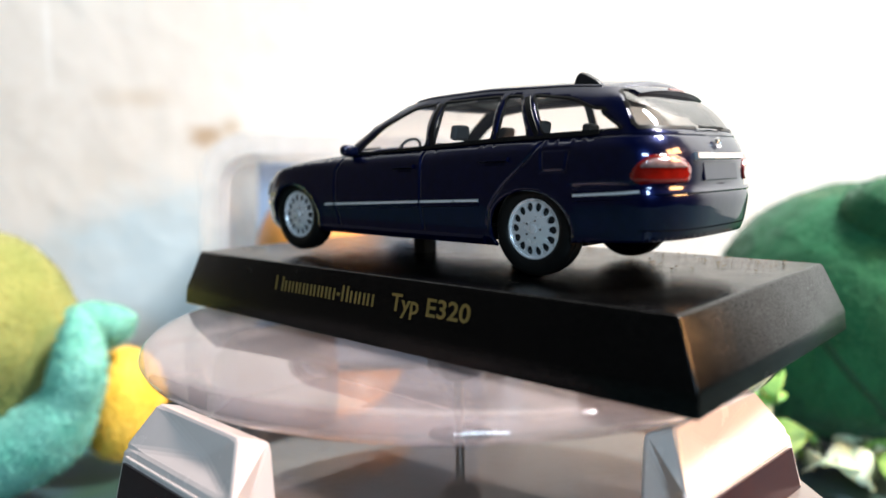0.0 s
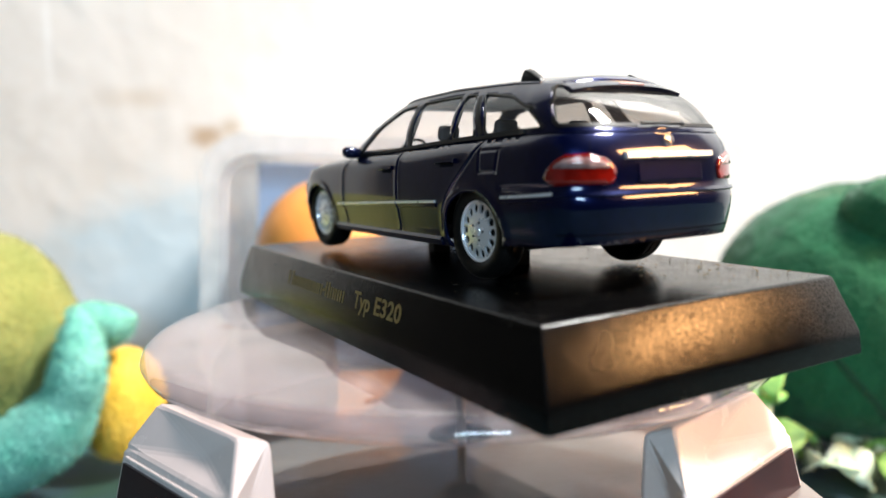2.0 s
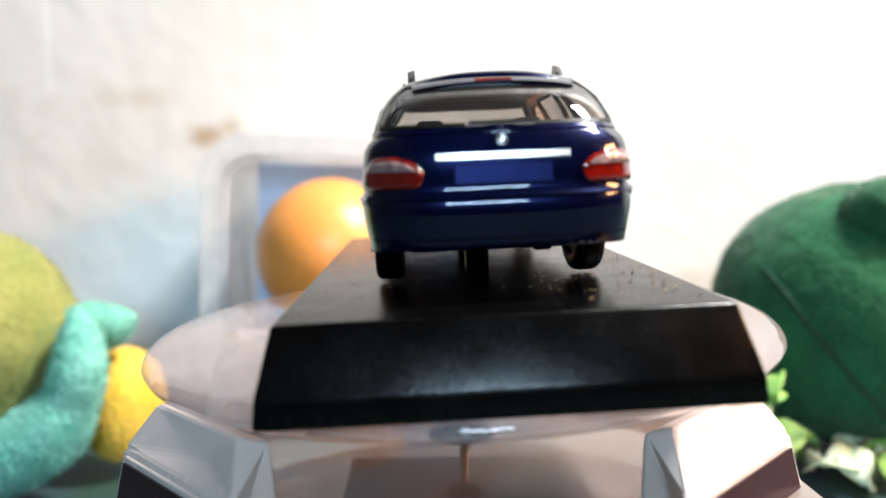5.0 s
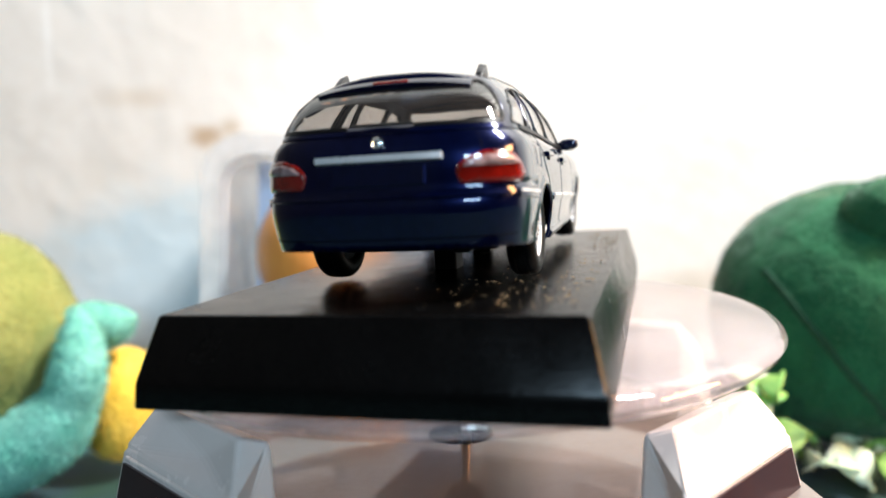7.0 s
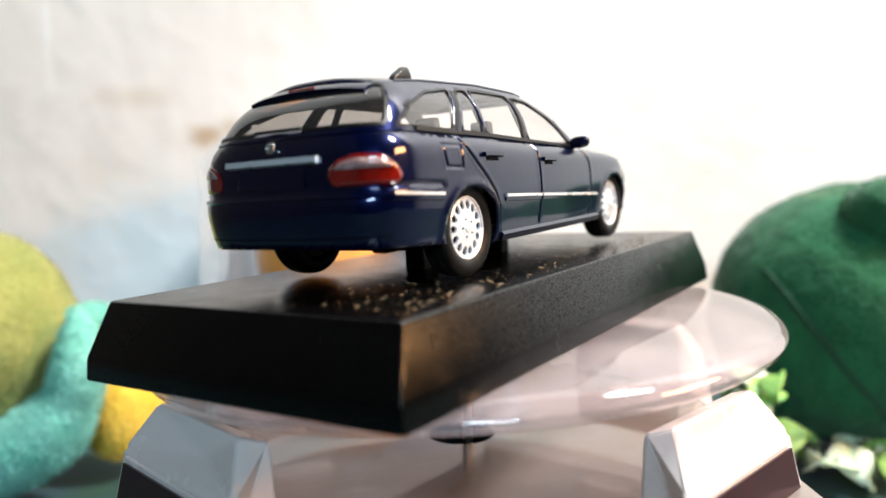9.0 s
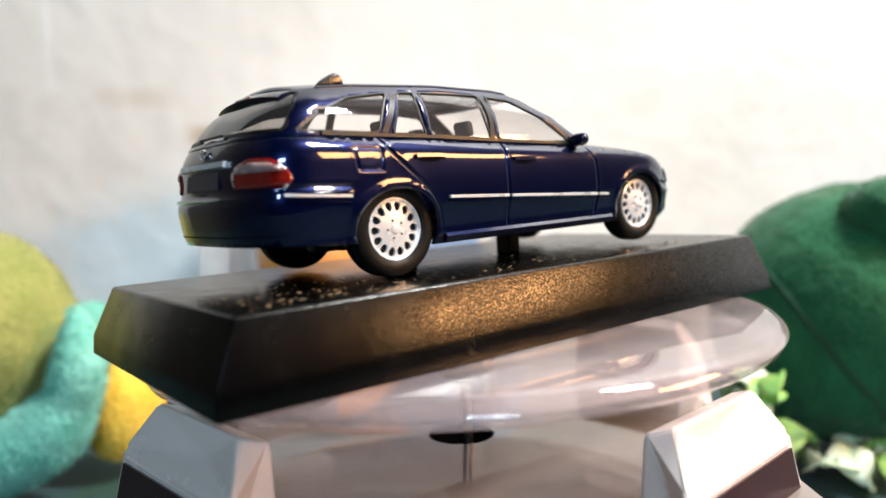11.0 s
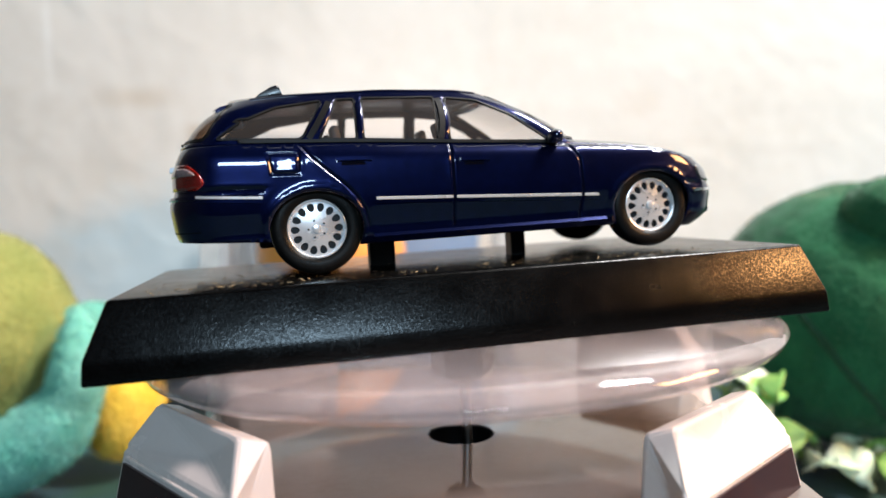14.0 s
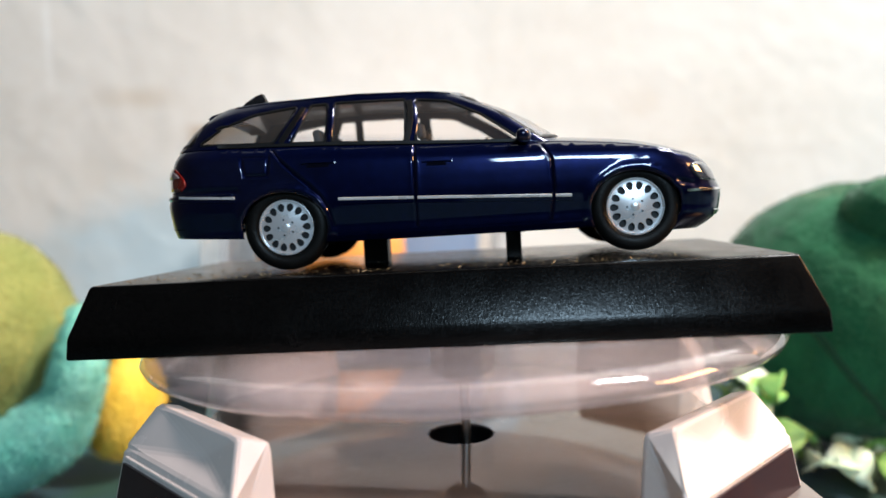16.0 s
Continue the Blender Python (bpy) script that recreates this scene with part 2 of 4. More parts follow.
# lines pressed into the sides (x, z): door edges, fuel flap, bumper seams, with depth and half width
DOOR_LINES = (((-2.15, 15.6), (-2.2, 9), (-2.3, 5.2)), ((14.0, 14.6), (15.1, 13.0), (15.3, 8.5), (14.7, 5.0)),
              ((-20.6, 16.2), (-19.3, 14.6), (-17.6, 13.0), (-15.9, 11.5), (-14.5, 10.0), (-13.5, 8.3), (-13.0, 6.0)))
BUMPER_LINES = (((-33.6, 11.55), (-29.0, 11.5), (-25.2, 11.3)), ((30.4, 9.2), (31.6, 8.9), (33.0, 8.6)))
FLAP_LINE = ((-24.6, 15.5), (-21.0, 15.4), (-21.2, 13.0), (-24.3, 13.1), (-24.6, 15.5))
PRESSED = [(a, b, depth, width) for lines, depth, width in ((DOOR_LINES, 0.19, 0.15), (BUMPER_LINES, 0.20, 0.24), ((FLAP_LINE,), 0.13, 0.15)) for line in lines for a, b in zip(line, line[1:])]


def pressed(x, z):
    """How far the side lies in at (x, z), with a soft raised lip beside each line."""
    best = {}
    for (x0, z0), (x1, z1), depth, width in PRESSED:
        if min(x0, x1) - 1.2 < x < max(x0, x1) + 1.2 and min(z0, z1) - 1.2 < z < max(z0, z1) + 1.2:
            dx, dz = x1 - x0, z1 - z0
            k = min(1.0, max(0.0, ((x - x0) * dx + (z - z0) * dz) / (dx * dx + dz * dz)))
            d = math.hypot(x - x0 - k * dx, z - z0 - k * dz)
            if d < best.get((depth, width), 9.0):
                best[(depth, width)] = d
    return sum(depth * (math.exp(-((d / width) ** 2)) - 0.14 * math.exp(-(((d - 2.4 * width) / width) ** 2))) for (depth, width), d in best.items())


def side_width(x, z):
    """Half the body's width; its shoulder runs along under the belt."""
    return 1.021 * HALF_W(z + max(0.0, min(1.0, (z - 11) / 5)) * (16.0 - BELT(x)))


def shell(u, z):
    """The lower body's left half: u runs from the nose round the side to the middle of the tail."""
    if u < U_SIDE:
        c, s = corner(u / FL * math.pi / 2, 3.2)
        x = XF + (FRONT_X(z) - XF) * c
    elif u <= U_REAR:
        x, s = XF - (u - U_SIDE), 1.0
    else:
        c, s = corner((U_END - u) / RL * math.pi / 2, 3.4)
        x = XR + (REAR_X(z) - XR) * c
    y = side_width(x, z) * s
    if y > 9:
        y -= pressed(x, z)
    y *= 1 - (0.000022 if x > -2 else 0.000018) * min(abs(x + 2), 30) ** 2
    for hx, hz in HUBS:
        d = math.hypot(x - hx, (z - hz) * (1.19 if z > hz else 1.0))
        if d < 9 and y > 9:
            y += 0.22 * math.exp(-(((d - 5.95) / 0.45) ** 2)) * (1 if z > 4.8 else 0.4)
    return Vector((x, y, z))


def u_at(x):
    """u of the lower body's side at x."""
    if XR <= x <= XF:
        return U_SIDE + XF - x
    lo, hi = (0.0, U_SIDE) if x > XF else (U_REAR, U_END)
    for _ in range(40):
        mid = (lo + hi) / 2
        lo, hi = (mid, hi) if shell(mid, 8.0).x > x else (lo, mid)
    return (lo + hi) / 2


# the glass house between the belt and the roof
ROOF_Z = smooth_table([(-31, 22.1), (-28, 22.5), (-22, 23.0), (-10, 23.3), (0, 22.95), (4, 22.4), (8, 21.6)])


def house(u, v):
    """The left half of the glass house: u from the windscreen's middle to the tail gate's middle, v from belt to roof."""
    def ring(xf, xs_f, xs_r, xr, w, nf, nr):
        if u < 14:
            c, s = corner(u / 14 * math.pi / 2, nf)
            return xs_f + (xf - xs_f) * c, w * s
        if u < 60:
            return xs_f + (xs_r - xs_f) * (u - 14) / 46, w
        c, s = corner((74 - u) / 14 * math.pi / 2, nr)
        return xs_r + (xr - xs_r) * c, w * s
    zb = BELT(-36)
    bx, by = ring(17.8, 12.2, XR, REAR_X(zb), 12.1, 3.2, 3.4)
    wide = side_width(bx, BELT(bx)) - (0.12 if u < 60 else 0.0)
    by *= wide * (1 - (0.000022 if bx > -2 else 0.000018) * min(abs(bx + 2), 30) ** 2) / 12.1
    rx, ry = ring(4.9, 1.4, -25.0, -29.4, 9.0, 3.0, 3.4)
    bz = (BELT(bx) + 0.9 * max(0.0, 1 - (by / 12.1) ** 2)) if u < 30 else (BELT(bx) if bx > XR else zb)
    rz = ROOF_Z(rx) + 0.25 * (1 - (ry / 8.9) ** 2)
    b = math.sin(math.pi * v)
    p = Vector((bx + (rx - bx) * v, by + (ry - by) * v, bz + (rz - bz) * v))
    if u < 14:
        p.x += 0.75 * b * math.cos(u / 14 * math.pi / 2)
    elif u > 60:
        p.x -= 0.55 * b * math.cos((74 - u) / 14 * math.pi / 2)
    p.y += 0.55 * b * min(1.0, by / 11)
    p.z += 0.45 * b
    return p


def normal_on(f, u, v, e=0.05):
    u = min(max(u, 0.12), (U_END if f is shell else 74.0) - 0.12)
    a = f(u + e, v) - f(u - e, v)
    b = f(u, v + e * 0.2) - f(u, v - e * 0.2)
    n = a.cross(b).normalized()
    c = f(u, v)
    return n if n.y * c.y + n.x * c.x * 0.1 > 0 or n.z > 0.95 else -n


def invert(f, target, axes, guess):
    """(u, v) at which two coordinates of f reach the target."""
    u, v = guess
    for _ in range(25):
        p = f(u, v)
        r = [target[i] - p[axes[i]] for i in (0, 1)]
        a, b = f(u + 0.05, v), f(u, v + 0.01)
        j = [[(a[axes[i]] - p[axes[i]]) / 0.05, (b[axes[i]] - p[axes[i]]) / 0.01] for i in (0, 1)]
        det = j[0][0] * j[1][1] - j[0][1] * j[1][0]
        if abs(det) < 1e-9:
            break
        u += max(-4, min(4, (r[0] * j[1][1] - r[1] * j[0][1]) / det))
        v += max(-0.3, min(0.3, (j[0][0] * r[1] - j[1][0] * r[0]) / det))
    return u, v


def inside(p, poly):
    x, y = p
    hit = False
    for (x0, y0), (x1, y1) in zip(poly, poly[1:] + poly[:1]):
        if (y0 > y) != (y1 > y) and x < (x1 - x0) * (y - y0) / (y1 - y0) + x0:
            hit = not hit
    return hit


def distance(p, poly):
    p = np.array(p)
    a = np.array(poly)
    b = np.roll(a, -1, 0)
    d = b - a
    t = np.clip(((p - a) * d).sum(1) / ((d * d).sum(1) + 1e-12), 0, 1)
    return float(np.hypot(*(a + d * t[:, None] - p).T).min())


def dense(poly, step):
    out = []
    for a, b in zip(poly, poly[1:] + poly[:1]):
        n = max(1, int(math.hypot(b[0] - a[0], b[1] - a[1]) / step))
        out += [(a[0] + (b[0] - a[0]) * k / n, a[1] + (b[1] - a[1]) * k / n) for k in range(n)]
    return out


def rounded(poly, r, steps=5):
    out = []
    n = len(poly)
    for i in range(n):
        p, a, b = Vector(poly[i]), Vector(poly[i - 1]), Vector(poly[(i + 1) % n])
        q = min(r, (a - p).length * 0.45, (b - p).length * 0.45)
        s, e = p + (a - p).normalized() * q, p + (b - p).normalized() * q
        for k in range(steps + 1):
            t = k / steps
            out.append(tuple(s * (1 - t) ** 2 + p * 2 * t * (1 - t) + e * t * t))
    return out


def cut_sheet(domain, holes, step, squeeze=(1.0, 1.0), extra=()):
    """Triangles of a flat domain with holes: (points, triangles outside, [triangles in each hole])."""
    sx, sy = squeeze
    loops = [dense([(x * sx, y * sy) for x, y in q], step) for q in [domain] + holes]
    pts, edges = [], []
    for q in loops:
        k = len(pts)
        pts += q
        edges += [(k + i, k + (i + 1) % len(q)) for i in range(len(q))]
    xs, ys = [p[0] for p in loops[0]], [p[1] for p in loops[0]]
    rim = np.array(pts)
    pts += [p for p in extra if inside(p, loops[0]) and np.min(np.hypot(rim[:, 0] - p[0], rim[:, 1] - p[1])) > 0.1]
    gx = np.arange(min(xs) + step / 2, max(xs), step)
    gy = np.arange(min(ys) + step / 2, max(ys), step)
    every = np.array(pts)
    for x in gx:
        near = every[np.abs(every[:, 0] - x) < step * 1.2]
        for y in gy:
            if len(near) and np.min(np.hypot(near[:, 0] - x, near[:, 1] - y)) < step * 0.55:
                continue
            if inside((x, y), loops[0]):
                pts.append((float(x), float(y)))
    vs, _, fs, _, _, _ = geometry.delaunay_2d_cdt([Vector(p) for p in pts], edges, [], 0, 1e-5)
    outer, inner = [], [[] for _ in holes]
    for f in fs:
        c = sum((vs[i] for i in f), Vector((0, 0))) / len(f)
        c = (c.x, c.y)
        if not inside(c, loops[0]):
            continue
        for k, q in enumerate(loops[1:]):
            if inside(c, q):
                inner[k].append(f)
                break
        else:
            outer.append(f)
    return [(v.x / sx, v.y / sy) for v in vs], outer, inner


def wrap(points, tris, f, offset=0.0, sides=(1,), weld=True):
    """Triangles carried onto the surface f, on the left (1) and mirrored (-1)."""
    bm = bmesh.new()
    used = sorted({i for t in tris for i in t})
    for s in sides:
        m = {}
        for i in used:
            p = f(*points[i])
            if offset:
                p = p + normal_on(f, *points[i]) * offset
            m[i] = bm.verts.new((p.x, p.y * s, p.z))
        for t in tris:
            q = [m[i] for i in t]
            bm.faces.new(q if s > 0 else q[::-1])
    if weld:
        bmesh.ops.remove_doubles(bm, verts=bm.verts, dist=0.01)
    return bm


def up_out(bm):
    """Faces turned away from the car's middle."""
    bmesh.ops.recalc_face_normals(bm, faces=bm.faces)
    out = sum(1 if f.normal.dot(f.calc_center_median() - Vector((0, 0, 9))) > 0 else -1 for f in bm.faces)
    if out < 0:
        bmesh.ops.reverse_faces(bm, faces=bm.faces)
    for f in bm.faces:
        f.smooth = True
    return bm


def thick(ob, t):
    m = ob.modifiers.new("thickness", "SOLIDIFY")
    m.thickness, m.offset = t, -1
    return ob


def ribbon(line, f, width, height, side=1, closed=False, sink=0.15):
    """A bar of box section that follows points (u, v) on the surface f."""
    bm = bmesh.new()
    rows = []
    pts = [f(u, v) for u, v in line]
    n = len(line)
    for i, (u, v) in enumerate(line):
        a = pts[(i - 1) % n if closed else max(i - 1, 0)]
        b = pts[(i + 1) % n if closed else min(i + 1, n - 1)]
        t = (b - a).normalized()
        nn = normal_on(f, u, v)
        w = t.cross(nn).normalized() * (width / 2)
        c = [pts[i] - w - nn * sink, pts[i] + w - nn * sink, pts[i] + w * 0.7 + nn * height, pts[i] - w * 0.7 + nn * height]
        rows.append([bm.verts.new((p.x, p.y * side, p.z)) for p in c])
    for i in range(n if closed else n - 1):
        a, b = rows[i], rows[(i + 1) % n]
        for k in range(4):
            bm.faces.new((a[k], a[(k + 1) % 4], b[(k + 1) % 4], b[k]))
    if not closed:
        bm.faces.new(rows[0][::-1])
        bm.faces.new(rows[-1])
    return finish(bm, 50)


def strip(points, step=0.8):
    """A line on the lower body's side through points (x, z), as (u, z)."""
    out = []
    for (x0, z0), (x1, z1) in zip(points, points[1:]):
        n = max(1, int(math.hypot(x1 - x0, z1 - z0) / step))
        out += [(u_at(x0 + (x1 - x0) * k / n), z0 + (z1 - z0) * k / n) for k in range(n)]
    return out + [(u_at(points[-1][0]), points[-1][1])]


def mm(bm):
    return put(bm, MM)


def wheel(name, parent, hx, y, hz, flip):
    hub = part(name, mm(lathe([(0, 0.72), (3.3, 0.72), (3.3, -1.2), (0, -1.2)], 40)), dark_metal, parent)
    hub.matrix_basis = pose(hx / 1000, y / 1000, hz / 1000, -90 if flip else 90, 0, 0) @ Matrix.Diagonal((1.03, 1.03, 1.0, 1.0))
    t = [(3.35, 1.15), (3.55, 1.45), (4.1, 1.68), (4.7, 1.66), (5.12, 1.5), (5.36, 1.15), (5.43, 0.75)]
    tyre = lathe(t + [(5.33, 0.66), (5.33, 0.54), (5.44, 0.48), (5.45, -0.48), (5.33, -0.54), (5.33, -0.66)] + [(r, -z) for r, z in t[::-1]], 72, True)
    tyre_ob = part("tyre", mm(tyre), rubber, hub, "black rubber tyre with a rounded shoulder")
    n, outer = 14, 3.3
    ring = [(outer * math.cos(2 * math.pi * k / 84), outer * math.sin(2 * math.pi * k / 84)) for k in range(84)]
    holes = []
    for k in range(n):
        a = 2 * math.pi * k / n
        h = []
        for i in range(12):
            b = 2 * math.pi * i / 12
            r, s = 2.55 + 0.53 * math.cos(b), (0.43 + 0.09 * math.cos(b)) * math.sin(b)
            h.append((r * math.cos(a) - s * math.sin(a), r * math.sin(a) + s * math.cos(a)))
        holes.append(h)
    pts, tris, _ = cut_sheet(ring, holes, 0.25)
    dish = lambda x, y: Vector((x, y, 1.18 + 0.26 * math.cos(min(1.0, math.hypot(x, y) / 2.9) * math.pi / 2)))
    rim = bmesh.new()
    vs = {i: rim.verts.new(dish(*pts[i])) for i in sorted({i for t3 in tris for i in t3})}
    for t3 in tris:
        rim.faces.new([vs[i] for i in t3])
    bmesh.ops.recalc_face_normals(rim, faces=rim.faces)
    edge = bmesh.ops.extrude_face_region(rim, geom=list(rim.faces))
    bmesh.ops.translate(rim, verts=[g for g in edge["geom"] if isinstance(g, bmesh.types.BMVert)], vec=(0, 0, -0.28))
    finish(rim, 35)
    lip = lathe([(3.28, 1.02), (3.30, 1.36), (3.42, 1.42), (3.56, 1.36), (3.58, 0.95)], 72, True)
    rim_ob = part("rim", mm(joined(rim, lip)), rim_metal, hub, "silver alloy rim with fourteen round slots")
    cap = lathe([(0, 1.60), (0.32, 1.58), (0.52, 1.52), (0.60, 1.38), (0, 1.36)], 32)
    part("hub_cap", mm(cap), rim_metal, hub)
    for k in range(5):
        a = 2 * math.pi * (k + 0.5) / 5
        part("wheel_bolt", mm(put(lathe([(0, 0.16), (0.10, 0.14), (0.13, 0)], 10), pose(1.02 * math.cos(a), 1.02 * math.sin(a), 1.38))), dark_metal, hub)
    return hub


def model_car():
    car = new("model_car")
    # --- lower body
    top = [(u, BELT(shell(u, 12).x)) for u in np.linspace(0, U_END, 120)]
    low = [(u, BOTTOM(shell(u, 6).x)) for u in np.linspace(U_END, 0, 90)]
    arches = []
    for hx, hz in HUBS:
        arches.append([(u_at(hx + 5.6 * math.cos(a)), hz + (4.55 if a > 0 and a < math.pi else 5.45) * math.sin(a)) for a in np.linspace(-0.7, math.pi + 0.7, 44)])
    fine = []
    for (x0, z0), (x1, z1), _, width in PRESSED:
        l = math.hypot(x1 - x0, z1 - z0)
        n = max(2, int(l / 0.3))
        for k in range(n):
            for d in (-3.4, -2.4, -1.5, -0.8, 0.0, 0.8, 1.5, 2.4, 3.4):
                x = x0 + (x1 - x0) * k / n - (z1 - z0) / l * d * width
                fine.append((u_at(x), z0 + (z1 - z0) * k / n + (x1 - x0) / l * d * width))
    pts, tris, _ = cut_sheet(top + low, arches, 0.5, extra=fine)
    body = up_out(wrap(pts, tris, shell, sides=(1, -1)))
    # --- bonnet, laid over the front part of the top edge
    edge = [shell(u, BELT(shell(u, 12).x)) for u in np.linspace(0.0, u_at(11.5), 44)]
    hood = bmesh.new()
    rows = []
    for p in edge:
        c = (p.y / 13) ** 1.3 * 1.45 if p.y > 0 else 0
        row = []
        for s in np.linspace(-1, 1, 29):
            q = 1 - abs(s) ** 2.6
            row.append(hood.verts.new((p.x, p.y * s, p.z + c * q)))
        rows.append(row)
    for a, b in zip(rows, rows[1:]):
        for k in range(28):
            hood.faces.new((a[k], a[k + 1], b[k + 1], b[k]))
    bmesh.ops.remove_doubles(hood, verts=hood.verts, dist=0.01)
    # --- glass house with its openings
    side = lambda q: [invert(house, p, (0, 2), (14 + (12 - p[0]) * 46 / 41, 0.5)) for p in q]
    quarter = rounded([(-30.6, 17.55), (-27.3, 19.75), (-23.2, 21.35), (-17.5, 22.1), (-20.4, 17.2)], 0.7)
    vent = rounded([(-18.3, 17.1), (-15.8, 22.15), (-13.5, 22.2), (-13.7, 16.9)], 0.4)
    rear_door = rounded([(-12.9, 16.85), (-12.6, 22.25), (-3.2, 22.1), (-3.3, 16.3)], 0.4)
    front_door = rounded([(-1.9, 16.2), (-1.8, 21.95), (2.2, 21.5), (6.6, 19.35), (11.2, 15.9), (10.8, 15.5)], 0.5)
    opens = [side(q) for q in (quarter, vent, rear_door, front_door)]
    ws = [(0.0, 0.10), (0.0, 0.93)] + [(u, 0.93) for u in np.linspace(1, 10.3, 8)] + [(10.6, 0.85), (10.9, 0.5), (11.1, 0.2), (10.9, 0.10)] + [(u, 0.10) for u in np.linspace(10, 1, 8)]
    rw = [(74.0, 0.10), (74.0, 0.90)] + [(74 - u, 0.90) for u in np.linspace(1, 9.2, 8)] + [(64.1, 0.84), (63.7, 0.5), (63.5, 0.16), (64.0, 0.09)] + [(74 - u, 0.09) for u in np.linspace(9.4, 1, 8)]
    squeeze = (1.0, 8.0)
    pts, tris, panes = cut_sheet([(0, 0), (74, 0), (74, 1), (0, 1)], opens + [ws, rw], 0.5, squeeze)
    cabin = up_out(wrap(pts, tris, house, sides=(1, -1)))
    # --- roof
    roof = bmesh.new()
    rows = []
    for u in np.linspace(0, 74, 70):
        p = house(u, 1.0)
        c = 0.95 * min(1, p.y / 7.0) ** 1.5
        rows.append([roof.verts.new((p.x, p.y * s, p.z + c * (1 - abs(s) ** 2.8))) for s in np.sin(np.linspace(-math.pi / 2, math.pi / 2, 27))])
    for a, b in zip(rows, rows[1:]):
        for k in range(26):
            roof.faces.new((a[k], a[k + 1], b[k + 1], b[k]))
    bmesh.ops.remove_doubles(roof, verts=roof.verts, dist=0.01)
    shellbm = joined(body, hood, cabin, roof)
    bmesh.ops.remove_doubles(shellbm, verts=shellbm.verts, dist=0.02)
    bmesh.ops.recalc_face_normals(shellbm, faces=shellbm.faces)
    up_out(shellbm)
    for e in shellbm.edges:
        if len(e.link_faces) == 2 and e.calc_face_angle(0) > radians(50):
            e.smooth = False
    body_ob = thick(part("body", mm(shellbm), navy, car, "glossy dark navy blue painted body"), 0.00035)
    names = ["quarter_window", "vent_window", "rear_door_window", "front_door_window"]
    for k, n in enumerate(names):
        for s in (1, -1):
            pane = part(n, mm(up_out(wrap(pts, panes[k], house, -0.12, sides=(s,)))), glass, car)
            part("window_seal", mm(ribbon(opens[k], house, 0.36, 0.08, s, True)), trim_black, pane)
    for k, n in ((4, "windscreen"), (5, "rear_window")):
        pane = part(n, mm(up_out(wrap(pts, panes[k], house, -0.1, sides=(1, -1)))), glass if k == 4 else rear_glass, car)
        half = (ws if k == 4 else rw)[1:]
        for s in (1, -1):
            part("window_seal", mm(ribbon(half, house, 0.6, 0.06, s)), trim_black, pane)
    belt_line = [(u, 0.03) for u in np.linspace(14.5, 60.0, 60)]
    for s in (1, -1):
        part("gate_seam", mm(ribbon([(u, 0.0) for u in np.linspace(59.5, 74, 40)], house, 0.45, 0.10, s)), navy, car)
        part("belt_seal", mm(ribbon(belt_line, house, 0.55, 0.22, s)), trim_black, car)
        # pillars between the side panes are black
        for x0, z0, x1, z1 in ((-3.1, 16.4, -2.75, 21.9), (-19.6, 17.2, -16.7, 21.9)):
            a = invert(house, (x0, z0), (0, 2), (30, 0.4))
            b = invert(house, (x1, z1), (0, 2), (30, 0.6))
            part("pillar_trim", mm(ribbon([(a[0] + (b[0] - a[0]) * t, a[1] + (b[1] - a[1]) * t) for t in np.linspace(0, 1, 8)], house, 1.0, 0.05, s)), trim_black, car)
        part("roof_gutter", mm(ribbon([(u, 0.985) for u in np.linspace(12.5, 61, 60)], house, 0.35, 0.10, s)), navy, car)
    # --- sides
    for s in (1, -1):
        for line in DOOR_LINES:
            part("panel_gap", mm(ribbon(strip(line), shell, 0.12, 0.012, s)), gap_black, car)
        for x0, z0, x1, z1 in ((-12.1, 9.45, -2.5, 9.05), (-1.9, 9.02, 14.9, 8.25), (15.5, 8.22, 17.4, 8.12), (-33.2, 10.85, -25.6, 10.35)):
            rail = part("side_moulding", mm(ribbon(strip([(x0, z0 - 0.25), (x1, z1 - 0.25)]), shell, 1.05, 0.16, s)), navy, car)
            part("chrome_strip", mm(ribbon(strip([(x0, z0), (x1, z1)]), shell, 0.42, 0.30, s)), silver, rail)
        part("sill", mm(ribbon(strip([(-12.6, 4.55), (18.6, 4.55)]), shell, 1.2, 0.30, s)), navy, car)
        for x0, x1, z in ((-16.6, -12.3, 14.35), (-1.2, 2.7, 13.6)):
            cup = part("handle_recess", mm(ribbon(strip([(x0 + 0.6, z - 0.42), (x1 - 0.8, z - 0.48)]), shell, 0.7, 0.03, s)), gap_black, car)
            part("door_handle", mm(ribbon(strip([(x0, z), (x0 + 0.7, z + 0.05), (x1 - 0.7, z - 0.02), (x1, z - 0.1)]), shell, 0.62, 0.45, s)), navy, cup)
    for s in (1, -1):
        pod = bmesh.new()
        bmesh.ops.create_uvsphere(pod, u_segments=24, v_segments=16, radius=1)
        for v in pod.verts:
            x, y, z = v.co
            k = lambda c, n: math.copysign(abs(c) ** n, c)
            v.co = (k(x, 0.8) * 0.95 - 0.15 * y, k(y, 0.75) * 1.55, k(z, 0.75) * 0.88 + 0.1 * y)
        put(pod, pose(11.8, 13.9, 15.9))
        arm = put(box(0, 0, 0, 1.2, 1.9, 0.5, 0.15), pose(11.7, 12.4, 15.3, 12, 0, 0))
        bm = joined(finish(pod, 60), arm)
        if s < 0:
            bmesh.ops.scale(bm, vec=(1, -1, 1), verts=bm.verts)
            bmesh.ops.reverse_faces(bm, faces=bm.faces)
        part("door_mirror", mm(bm), navy, car)
